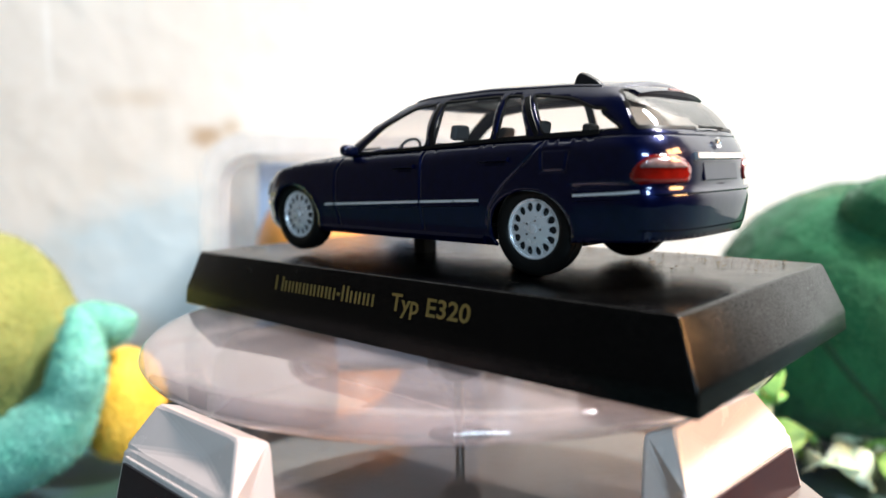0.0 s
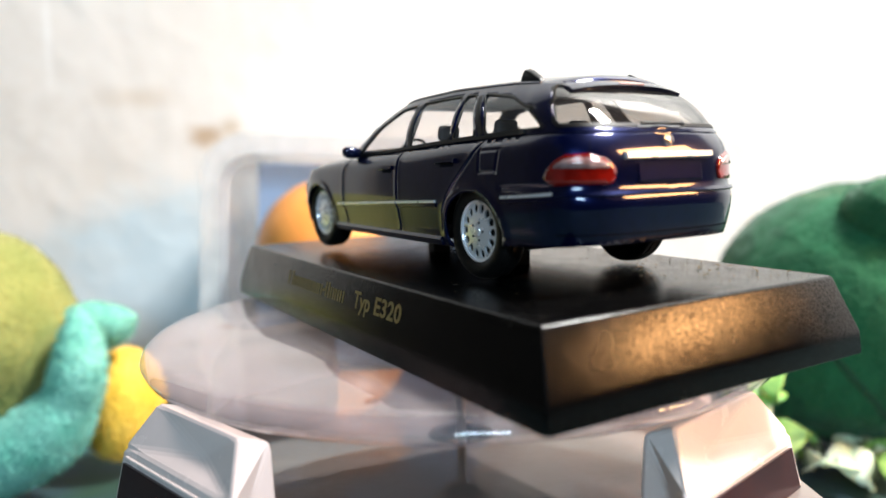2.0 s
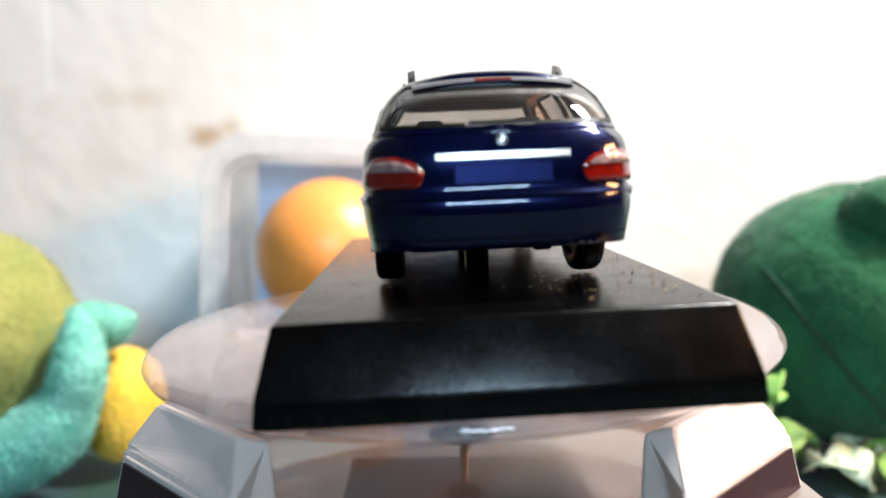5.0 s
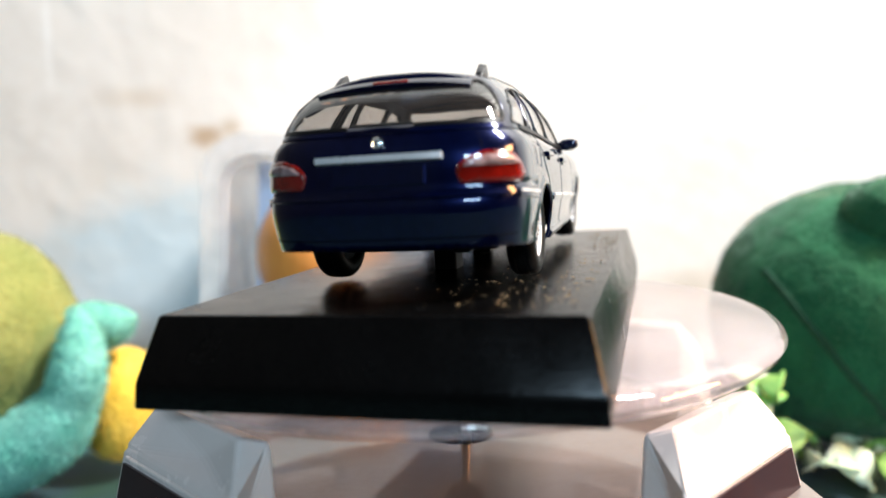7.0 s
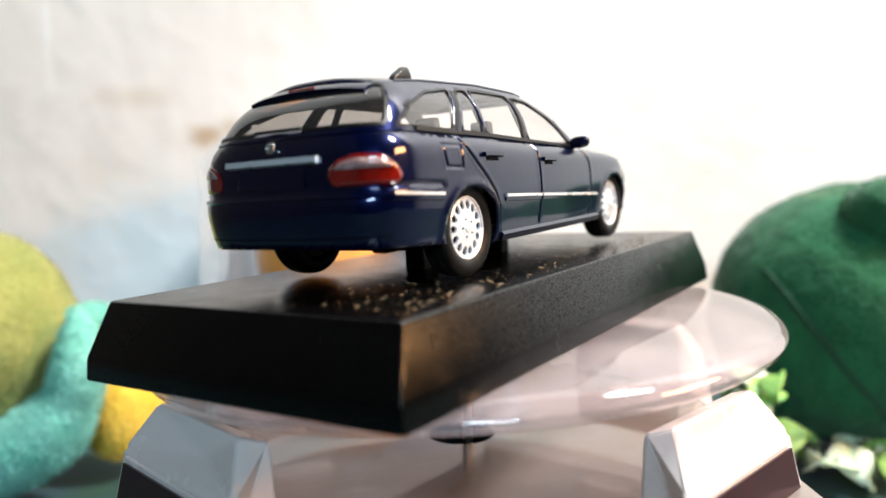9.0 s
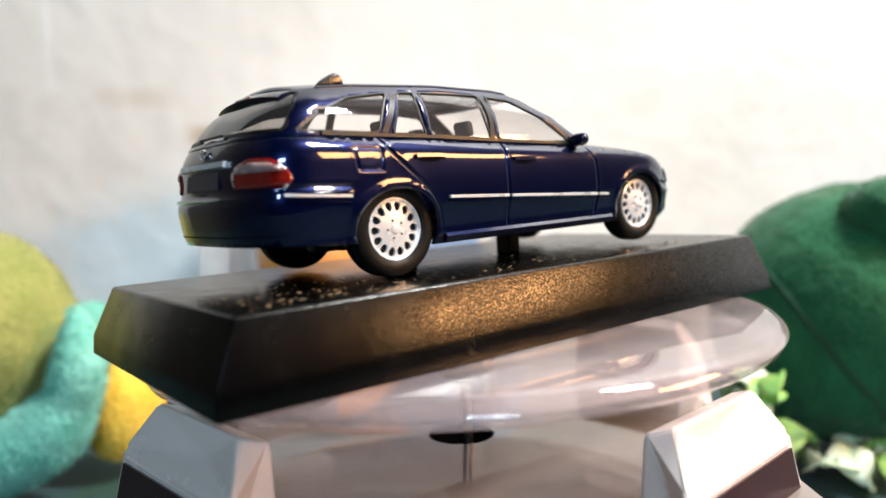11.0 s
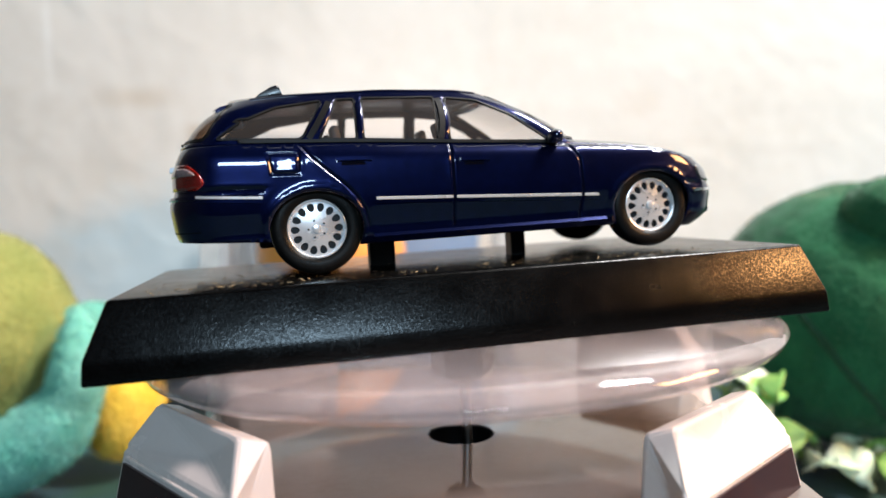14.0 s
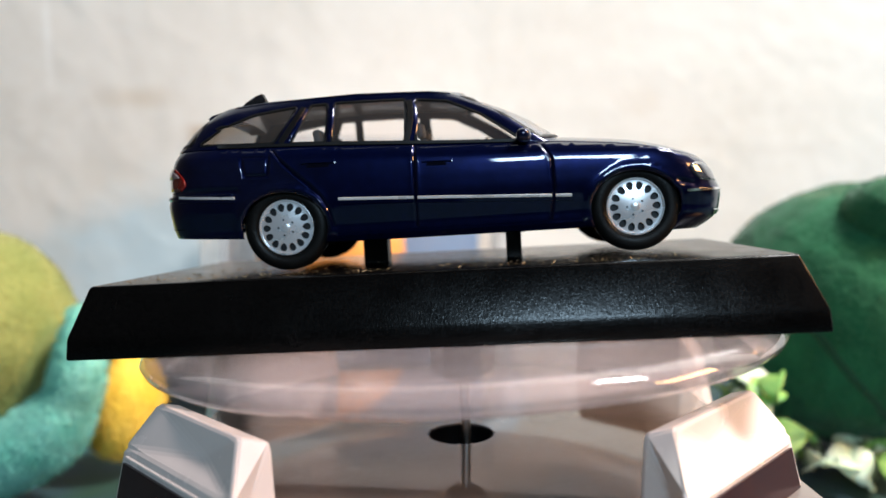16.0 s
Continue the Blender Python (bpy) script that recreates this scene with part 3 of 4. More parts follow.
        # roof bracket near the tail
        prof = [(-25.6, 0), (-25.0, 0.45), (-23.6, 1.15), (-22.9, 1.35), (-22.5, 1.1), (-22.4, 0.5), (-21.9, 0)]
        fin = bmesh.new()
        lo = [fin.verts.new((x, 7.75, 23.0 + z * 1.15)) for x, z in prof]
        hi = [fin.verts.new((x, 8.55, 22.85 + z * 1.1)) for x, z in prof]
        fin.faces.new(lo)
        fin.faces.new(hi[::-1])
        for k in range(len(prof)):
            n = (k + 1) % len(prof)
            fin.faces.new((lo[k], hi[k], hi[n], lo[n]))
        bmesh.ops.bevel(fin, geom=list(fin.edges), offset=0.12, segments=2, affect="EDGES", profile=0.5)
        bmesh.ops.scale(fin, vec=(1, s, 1), verts=fin.verts)
        part("roof_bracket", mm(finish(fin, 40)), bracket_black, car)
    # --- tail
    def tail_patch(poly, offset, sides):
        p, t, _ = cut_sheet(poly, [], 0.35)
        return thick(part(tail_patch.name, mm(up_out(wrap(p, t, shell, offset, sides=sides))), tail_patch.material, car, tail_patch.label), 0.0004)
    uy = lambda y, z: invert(shell, (y, z), (1, 2), (U_END - 9, z))[0]
    for s in (1, -1):
        u_in, u_out = U_END - 3.85, u_at(-31.3)
        if u_out > U_REAR:
            u_out = U_REAR + 1
        u_out = invert(lambda u, z: shell(u, z), (-32.3, 13), (0, 2), (U_REAR + 3, 13))[0]
        whole = rounded([(u_in + 0.1, 13.25), (u_in - 0.3, 11.75), (u_out + 0.8, 11.75), (u_out - 0.4, 12.4), (u_out + 0.2, 13.4), (u_out + 1.2, 14.1), (u_out + 2.6, 14.7), (u_in - 2.9, 14.8), (u_in - 0.9, 14.25)], 0.5)
        band = rounded([(u_in - 0.5, 13.35), (u_in - 1.3, 14.0), (u_in - 3.0, 14.42), (u_out + 2.9, 14.3), (u_out + 1.5, 13.85), (u_out + 0.9, 13.4)], 0.35)
        for n, poly, m, lab in (("tail_lamp", whole, lamp_red, "red tail lamp lens"), ("lamp_band", band, lamp_clear, "clear pinkish band of the tail lamp")):
            tail_patch.name, tail_patch.material, tail_patch.label = n, m, lab
            tail_patch(poly, 0.22 if n == "tail_lamp" else 0.34, (s,))
        part("bumper_strip", mm(ribbon([(u, 10.75) for u in np.linspace(U_REAR - 2, U_END, 30)], shell, 0.55, 0.25, s)), navy, car)
        part("bumper_gap", mm(ribbon([(u, 11.45) for u in np.linspace(U_REAR + 5, U_END, 24)], shell, 0.18, 0.02, s)), gap_black, car)
        part("gate_gap", mm(ribbon([(U_END - 6.6, z) for z in np.linspace(11.5, 16.6, 8)], shell, 0.14, 0.012, s)), gap_black, car)
        part("bumper_groove", mm(ribbon([(u, 6.7) for u in np.linspace(U_REAR + 4, U_END, 30)], shell, 0.22, 0.03, s)), gap_black, car)
    bar = [(u, 14.55) for u in np.linspace(U_END - 2.85, U_END, 14)]
    for s in (1, -1):
        part("chrome_bar", mm(ribbon(bar, shell, 0.85, 0.5, s)), silver, car)
    part("number_plate", mm(put(box(0, 0, 0, 0.25, 9.6, 2.0, 0.12), pose(-36.42, 0, 12.85, 0, 9, 0))), navy, car, "unlettered glossy navy plate panel")
    part("emblem", mm(put(lathe([(0, 0.20), (0.28, 0.18), (0.4, 0.12), (0.5, 0.24), (0.6, 0.22), (0.64, 0.0)], 32), pose(-36.0, 0, 16.05, 0, -78, 0))), chrome, car)
    # spoiler over the rear window with its brake light
    sp = bmesh.new()
    rows = []
    for s in np.linspace(-1, 1, 25):
        e = 1 - abs(s) ** 3
        y = 8.3 * s
        zz = 22.55 + 0.62 * (1 - abs(s) ** 2.4)
        pr = [(-26.6, zz - 0.12), (-28.2, zz - 0.20), (-29.9 - 0.6 * e, zz - 0.62), (-30.5 - 0.6 * e, zz - 1.02), (-29.9 - 0.5 * e, zz - 1.75), (-27.6, zz - 1.6)]
        rows.append([sp.verts.new((x, y, z)) for x, z in pr])
    for a, b in zip(rows, rows[1:]):
        for k in range(6):
            sp.faces.new((a[k], a[(k + 1) % 6], b[(k + 1) % 6], b[k]))
    sp.faces.new(rows[0])
    sp.faces.new(rows[-1][::-1])
    spoiler = part("spoiler", mm(finish(sp, 45)), navy, car)
    part("brake_light", mm(put(box(0, 0, 0, 0.22, 3.8, 0.3, 0.06), pose(-30.82, 0, 22.32, 0, 40, 0))), lamp_red, spoiler, "thin red high brake light")
    wip = part("rear_wiper", mm(put(box(0, 0, 0, 0.35, 6.6, 0.30, 0.1), pose(-35.1, -0.2, 17.85, 0, -35, 0))), trim_black, car)
    # --- nose
    for s in (1, -1):
        tail_patch.name, tail_patch.material, tail_patch.label = "headlamp", lamp_front, "clear oval headlamp lens"
        tail_patch(rounded([(6.4, 8.9), (10.8, 9.1), (11.7, 11.0), (9.3, 11.4), (6.8, 10.6)], 0.9), 0.2, (s,))
        part("bumper_strip", mm(ribbon([(u, 7.85) for u in np.linspace(3.1, 12.9, 20)], shell, 0.45, 0.22, s)), chrome, car)
        part("fog_lamp", mm(ribbon([(u, 4.9) for u in np.linspace(5.3, 7.6, 6)], shell, 0.9, 0.1, s)), lamp_front, car)
    grille = part("grille", mm(box(36.9, 0, 9.6, 0.8, 7.6, 2.6, 0.35)), chrome, car, "chrome radiator grille")
    for k in range(5):
        part("grille_bar", mm(box(37.4, 0, 8.7 + 0.45 * k, 0.2, 6.9, 0.16)), gap_black, grille)
    # --- below and inside
    pan = joined(box(3, 0, 5.2, 55, 18.5, 2.2, 0.4), box(3, 0, 5.3, 31, 23.5, 1.4, 0.3), box(-31.0, 0, 7.2, 5.0, 18.5, 1.8, 0.5), box(31.5, 0, 5.0, 6.5, 21, 2.0, 0.4), box(-20, -5.5, 4.6, 13, 2.2, 1.2, 0.4))
    part("chassis", mm(pan), trim_black, car, "matt black plastic chassis pan")
    for hx, hz in HUBS:
        part("wheel_well", mm(box(hx, 0, 9.2, 12.0, 18.5, 6.0, 0.5)), trim_black, car)
        part("axle", mm(put(lathe([(0, 10.5), (0.9, 10.5), (0.9, -10.5), (0, -10.5)], 16), pose(hx, 0, hz, 90, 0, 0))), dark_metal, car)
    part("cabin_floor", mm(box(-8, 0, 10.3, 46, 23.5, 0.8)), cabin_grey, car)
    part("dashboard", mm(put(box(0, 0, 0, 4.2, 21.5, 4.2, 1.0, 3), pose(12.0, 0, 13.4))), cabin_grey, car)
    part("load_cover", mm(box(-28.2, 0, 14.6, 9.5, 21.0, 0.5, 0.1)), cabin_grey, car)
    for x, ys in ((1.0, (5.4, -5.4)), (-13.0, (6.0, -6.0))):
        for y in ys:
            w = 8.4
            seat = part("seat", mm(put(box(0, 0, 0, 7.0, w, 2.6, 0.9, 3), pose(x + 2.5, y, 11.3, 0, -4, 0))), seat_grey, car, "dark grey moulded seat")
            part("backrest", mm(put(box(0, 0, 0, 2.0, w, 4.6, 0.8, 3), pose(x - 1.9, y, 14.5, 0, -14, 0))), seat_grey, seat)
            part("headrest", mm(put(box(0, 0, 0, 1.2, 3.2, 2.1, 0.5, 3), pose(x - 2.85, y, 18.2, 0, -10, 0))), seat_grey, seat)
    tor = bmesh.new()
    n = 28
    rings = [[tor.verts.new(((2.3 + 0.22 * math.cos(b)) * math.cos(a), (2.3 + 0.22 * math.cos(b)) * math.sin(a), 0.22 * math.sin(b))) for b in np.linspace(0, 2 * math.pi, 8, endpoint=False)] for a in np.linspace(0, 2 * math.pi, n, endpoint=False)]
    for i in range(n):
        a, b = rings[i], rings[(i + 1) % n]
        for k in range(8):
            tor.faces.new((a[k], a[(k + 1) % 8], b[(k + 1) % 8], b[k]))
    part("steering_wheel", mm(put(finish(tor, 90), pose(8.2, 5.4, 15.6, 0, 62, 0))), cabin_grey, car)
    for k, (hx, hz) in enumerate(HUBS):
        for s in (1, -1):
            wheel("wheel", car, hx, 11.55 * s, hz, s > 0)
    return tagged(car, "dark navy blue toy estate car with silver wheels", "model car")


# ---- the room ----
TABLE = -0.066
WALL = 0.215
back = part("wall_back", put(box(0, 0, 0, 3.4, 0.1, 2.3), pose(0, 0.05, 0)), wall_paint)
back.location = (0, WALL, 0)
tagged(back, kind="structure")
# unseen walls close the room; the left one is set near to darken reflections
for n, x, y, z, sx, sy, sz in (("wall_front", 0, -1.85, 0.45, 3.4, 0.1, 2.3), ("unseen_wall_left", -0.40, -0.8, 0.45, 0.1, 2.0, 2.3), ("wall_right", 1.65, -0.8, 0.45, 0.1, 2.0, 2.3)):
    tagged(part(n, box(x, y, z, sx, sy, sz), room_dark), kind="structure")
tagged(part("ceiling", box(0, -0.8, 1.65, 3.4, 2.2, 0.1), room_dark), kind="structure")
tagged(part("floor", box(0, -0.8, -0.75, 3.4, 2.2, 0.1), room_dark), kind="structure")
tagged(part("table_top", box(0, -0.045, TABLE - 0.012, 1.2, 0.51, 0.024, 0.003), cloth), "table top under a dark green and blue cloth", "table", kind="structure")


# ---- turntable ----
def turntable_disc():
    prof = [(0, -0.0089), (0.0424, -0.0089), (0.0436, -0.0092), (0.0444, -0.0100), (0.0446, -0.0106), (0.0442, -0.0115), (0.0432, -0.0122), (0.0417, -0.0125), (0, -0.0125)]
    off = pose(0.0017, 0.0020, 0)
    disc = part("turntable_disc", put(lathe(prof, 128), off), disc_plastic)
    boss = part("spindle_boss", put(lathe([(0.0030, -0.0124), (0.0049, -0.0124), (0.0049, -0.0162), (0.0040, -0.0175), (0.0030, -0.0175)], 6, True), off), boss_plastic, disc, "clear faceted collar under the disc")
    part("spindle_core", put(lathe([(0, -0.0124), (0.0028, -0.0124), (0.0028, -0.0180), (0.0018, -0.0186), (0, -0.0186)], 24), off), dark_metal, boss)
    part("spindle_shaft", put(lathe([(0, -0.0160), (0.00072, -0.0160), (0.00072, -0.0310), (0, -0.0310)], 20), off), mat("steel", (0.35, 0.33, 0.31), 0.3, 1.0), disc, "thin steel shaft")
    pip = part("disc_pip", put(lathe([(0.0006, 0), (0.0013, 0), (0.0013, -0.0016), (0.0006, -0.0016)], 16, True), pose(-0.0115, 0.0095, -0.0124)), boss_plastic, disc)
    return tagged(disc, "round clear pinkish plastic turntable disc, a little dusty", "turntable disc")


def turntable_stand():
    plate_z = -0.0268
    # octagonal top plate with the round hole for the shaft
    q = 0.0415
    k = 0.026
    domain = [(q, -k), (q, k), (k, q), (-k, q), (-q, k), (-q, -k), (-k, -q), (k, -q)]
    hole = [(0.0050 * math.cos(2 * math.pi * i / 48), 0.0050 * math.sin(2 * math.pi * i / 48)) for i in range(48)]
    pts, tris, _ = cut_sheet([(x * 1000, y * 1000) for x, y in domain], [[(x * 1000, y * 1000) for x, y in hole]], 6.0)
    top = bmesh.new()
    vs = {i: top.verts.new((pts[i][0] / 1000, pts[i][1] / 1000, plate_z)) for i in sorted({i for t in tris for i in t})}
    for t in tris:
        top.faces.new([vs[i] for i in t])
    bmesh.ops.recalc_face_normals(top, faces=top.faces)
    ext = bmesh.ops.extrude_face_region(top, geom=list(top.faces))
    bmesh.ops.translate(top, verts=[g for g in ext["geom"] if isinstance(g, bmesh.types.BMVert)], vec=(0, 0, -0.0022))
    bmesh.ops.recalc_face_normals(top, faces=top.faces)
    stand = part("turntable_stand", top, shaded_white)
    skirt = bmesh.new()
    lo = [skirt.verts.new((x * 1.22, y * 1.22, TABLE)) for x, y in domain]
    hi = [skirt.verts.new((x * 0.995, y * 0.995, plate_z - 0.0024)) for x, y in domain]
    for i in range(8):
        j = (i + 1) % 8
        skirt.faces.new((lo[i], lo[j], hi[j], hi[i]))
    skirt.faces.new(lo[::-1])
    part("skirt", finish(skirt), white_plastic, stand)
    part("motor_well", put(lathe([(0.00492, -0.0271), (0.00492, -0.0400), (0, -0.0400)], 40), Matrix()), trim_black, stand)
    part("shaft_socket", lathe([(0.0008, -0.0290), (0.0017, -0.0290), (0.0017, -0.0400), (0.0008, -0.0400)], 20, True), dark_metal, stand)
    # four corner blocks with a solar cell in each outer slope: local r outward, s along, z up
    for c in range(4):
        turn = Matrix.Translation((-0.0018 if c == 3 else 0.0, 0, 0)) @ pose(0, 0, 0, 0, 0, -45 + 90 * c) @ Matrix.Translation((0.0085 if c in (1, 2) else 0.0, 0, 0))
        h = -0.0152
        f = 1 if c in (0, 2) else -1
        P = [(0.0365, -0.0110, -0.0285), (0.0365, 0.0125, -0.0285), (0.0365, 0.0116, h - 0.0012), (0.0365, -0.0100, h - 0.0012),
             (0.0398, 0.0105, h), (0.0398, -0.0088, h),
             (0.0432, 0.0132, -0.0205), (0.0432, -0.0132, -0.0205), (0.0520, 0.0180, TABLE), (0.0520, -0.0180, TABLE), (0.0365, 0.0180, TABLE), (0.0365, -0.0180, TABLE),
             (0.0390, 0.0142, -0.0222), (0.0400, -0.0108, -0.0215), (0.0406, -0.0030, -0.0186)]
        P = [(r, q * f, z) for r, q, z in P]
        F = [(0, 3, 2, 1), (3, 5, 4, 2), (5, 7, 14), (7, 6, 14), (6, 4, 14), (4, 5, 14), (7, 9, 8, 6), (2, 4, 6, 12), (3, 13, 7, 5), (12, 6, 8), (13, 9, 7), (1, 2, 12), (0, 13, 3), (1, 12, 8, 10), (0, 11, 9, 13), (0, 1, 10, 11), (8, 9, 11, 10)]
        block = part("corner_block", put(solid(P, F, 0.0005), turn), white_plastic, stand, "faceted white plastic corner block")
        a, b = Vector((0.0432, 0, -0.0205)), Vector((0.0520, 0, TABLE))
        d = (b - a).normalized()
        n = Vector((-d.z, 0, d.x))
        e = 0.0016
        cell = [a + d * e + Vector((0, s * 0.0120, 0)) for s in (1, -1)] + [a + d * 0.038 + Vector((0, s * 0.0155, 0)) for s in (-1, 1)]
        n = n if n.x > 0 else -n
        part("solar_cell", put(solid([p - n * 0.0004 for p in cell] + [p + n * 0.00035 for p in cell], [(0, 1, 2, 3), (4, 5, 6, 7), (0, 1, 5, 4), (1, 2, 6, 5), (2, 3, 7, 6), (3, 0, 4, 7)]), turn), solar_brown, block, "dark brown glossy solar cell")
        fr = joined(*[put(box(0, 0, 0, 0.0006, l, 0.0006, 0.0002), Matrix.Translation(p)) for p, l in ((a + d * (e - 0.0006), 0.0238),)])
        part("cell_frame", put(fr, turn), white_plastic, block)
    part("screw", put(lathe([(0, 0.0006), (0.0007, 0.0005), (0.0010, 0)], 20), pose(-0.0183, -0.0262, plate_z)), brass, stand)
    return tagged(stand, "white plastic solar turntable stand with four faceted corner blocks", "turntable stand")


def display_base():
    rings = ((0.0842, 0.0423, 0), (0.0895, 0.0453, -0.0062), (0.0899, 0.0457, -0.00884))
    bm = solid([(sx * l / 2, sy * w / 2, z) for l, w, z in rings for sx, sy in ((1, 1), (-1, 1), (-1, -1), (1, -1))],
               [(0, 1, 2, 3), (8, 9, 10, 11)] + [(k + i, k + (i + 1) % 4, k + 4 + (i + 1) % 4, k + 4 + i) for k in (0, 4) for i in range(4)], 0.00035, 3)
    ob = part("display_base", finish(bm, 25), black_plastic)
    for x, w1, w2 in ((-0.0098, 0.0036, 0.0042), (0.0102, 0.0022, 0.0036)):
        part("support_post", joined(box(x, 0, 0.0018, w1, 0.0030, 0.0040, 0.0002), box(x, 0, 0.0039, w2, 0.0042, 0.0010, 0.0002)), trim_black, ob)
    # lettering on the sloped long side, read from the car's left
    v = Vector((0, -0.00145, 0.0062)).normalized()
    nrm = Vector((0, 0.0062, 0.00145)).normalized()
    face = Matrix(((-1, 0, 0, 0), (0, v.y, nrm.y, 0), (0, v.z, nrm.z, 0), (0, 0, 0, 1)))

    def at(x, z):
        y = 0.02115 + (-z) * 0.00145 / 0.0062 + 0.00004
        return Matrix.Translation((x, y, z)) @ face

    def lettered(name, text, x0, x1, z, height):
        cu = bpy.data.curves.new(name, "FONT")
        cu.body, cu.size, cu.extrude, cu.resolution_u = text, 1.0, 0.02, 3
        cu.offset = 0.018
        tmp = new(name, cu)
        bpy.context.view_layer.update()
        me = bpy.data.meshes.new_from_object(tmp.evaluated_get(bpy.context.evaluated_depsgraph_get()))
        bpy.data.objects.remove(tmp)
        bm2 = bmesh.new()
        bm2.from_mesh(me)
        bpy.data.meshes.remove(me)
        xs = [p.co.x for p in bm2.verts]
        lo, hi = min(xs), max(xs)
        cap = height / 0.69
        wide = (x0 - x1) / (hi - lo)
        put(bm2, at(x0, z) @ Matrix.Diagonal((wide, cap, 0.001, 1)) @ Matrix.Translation((-lo, 0, 0)))
        return part(name, bm2, gold_print, ob, "gold printed lettering")

    lettered("lettering", "Typ", -0.0051, -0.0099, -0.00395, 0.0021)
    lettered("lettering", "E320", -0.0112, -0.0180, -0.00395, 0.0021)
    # the maker's name, as plain bars
    x = 0.0194
    for w, h in [(0.0019, 0.0021)] + [(0.0010, 0.00155)] * 7 + [(0.0006, 0.0004), (0.0013, 0.0021)] + [(0.0010, 0.00155)] * 3:
        if w == 0.0010:
            w = 0.00125
        z = -0.00395 if h > 0.001 else -0.0033
        for off, bw in ((0, 0.00036), (w - 0.00036, 0.00036)) if h > 0.001 else ((0, w),):
            bar = solid([(q, y, zz) for q in (0, bw) for y in (0, h) for zz in (-0.00002, 0.00004)], [(0, 1, 3, 2), (4, 6, 7, 5), (0, 4, 5, 1), (2, 3, 7, 6), (0, 2, 6, 4), (1, 5, 7, 3)])
            part("printed_bar", put(bar, at(x - off, z)), gold_print, ob, "gold printed bar")
        x -= w + 0.00042
    return tagged(ob, "black plastic display base with sloping sides and gold print", "display base")


def crumbs():
    """Dust, crumbs and lint on the base's top."""
    rng = random.Random(5)
    bm = bmesh.new()

    def chip(x, y, s, long):
        m = pose(x, y, 0.00012 + s * 0.3, rng.uniform(-25, 25), rng.uniform(-25, 25), rng.uniform(0, 360))
        p = [m @ Vector(v) for v in ((-s * long, 0, 0), (0, -s * 0.45, 0), (s * long, 0, 0), (0, s * 0.45, 0), (0, 0, s * 0.4), (0, 0, -s * 0.3))]
        v = [bm.verts.new(q) for q in p]
        for a, b in ((0, 1), (1, 2), (2, 3), (3, 0)):
            bm.faces.new((v[a], v[b], v[4]))
            bm.faces.new((v[b], v[a], v[5]))
    for _ in range(1000):
        big = rng.random() ** 6
        x, y = rng.uniform(-0.040, 0.030), -0.0205 + abs(rng.gauss(0, 0.0055))
        if rng.random() < 0.35:
            x, y = rng.uniform(-0.041, 0.040), rng.uniform(-0.0205, 0.0205)
            big *= 0.5
        if abs(y) < 0.0205:
            chip(x, y, 0.00004 + 0.00024 * big, rng.uniform(0.6, 2.2))
    for _ in range(110):
        x, y = rng.uniform(-0.040, -0.016), rng.uniform(-0.0205, -0.004)
        chip(x, y, 0.00005 + 0.00024 * rng.random() ** 3, rng.uniform(0.6, 2.4))
    for _ in range(90):
        a, r = rng.uniform(0, 6.283), 0.0435 * math.sqrt(rng.uniform(0.15, 0.93))
        x, y = r * math.cos(a) + 0.0017, r * math.sin(a) + 0.0020
        if abs(x) > 0.0455 or abs(y) > 0.0235:
            n = len(bm.verts)
            chip(x, y, 0.00003 + 0.00010 * rng.random() ** 3, rng.uniform(0.6, 1.6))
            bm.verts.ensure_lookup_table()
            for v in bm.verts[n:]:
                v.co.z -= 0.0089
    return tagged(part("crumbs", bm, crumb), "tan crumbs and dust on the black base", "crumbs", kind="stuff")


# ---- soft toys and the tub behind ----
def lump(bm, centre, radii, slot, turn=(0, 0, 0), rough=0.03, sub=5, fibres=0, rng=None, length=0.0014):
    """A stuffed form with an uneven surface and short pile on it."""
    tmp = bmesh.new()
    bmesh.ops.create_icosphere(tmp, subdivisions=sub, radius=1)
    m = pose(*centre, *turn) @ Matrix.Diagonal((*radii, 1))
    size = sum(radii) / 3
    for v in tmp.verts:
        n = v.co.normalized()
        k = noise.noise(n * 2.1 + Vector(centre) * 31) * 0.6 + noise.noise(n * 9 + Vector(centre) * 77) * 0.25 + noise.noise(n * 26) * 0.12
        v.co = n * (1 + rough * k)
    put(tmp, m)
    pile(bm, tmp, slot, size, fibres, rng, length)


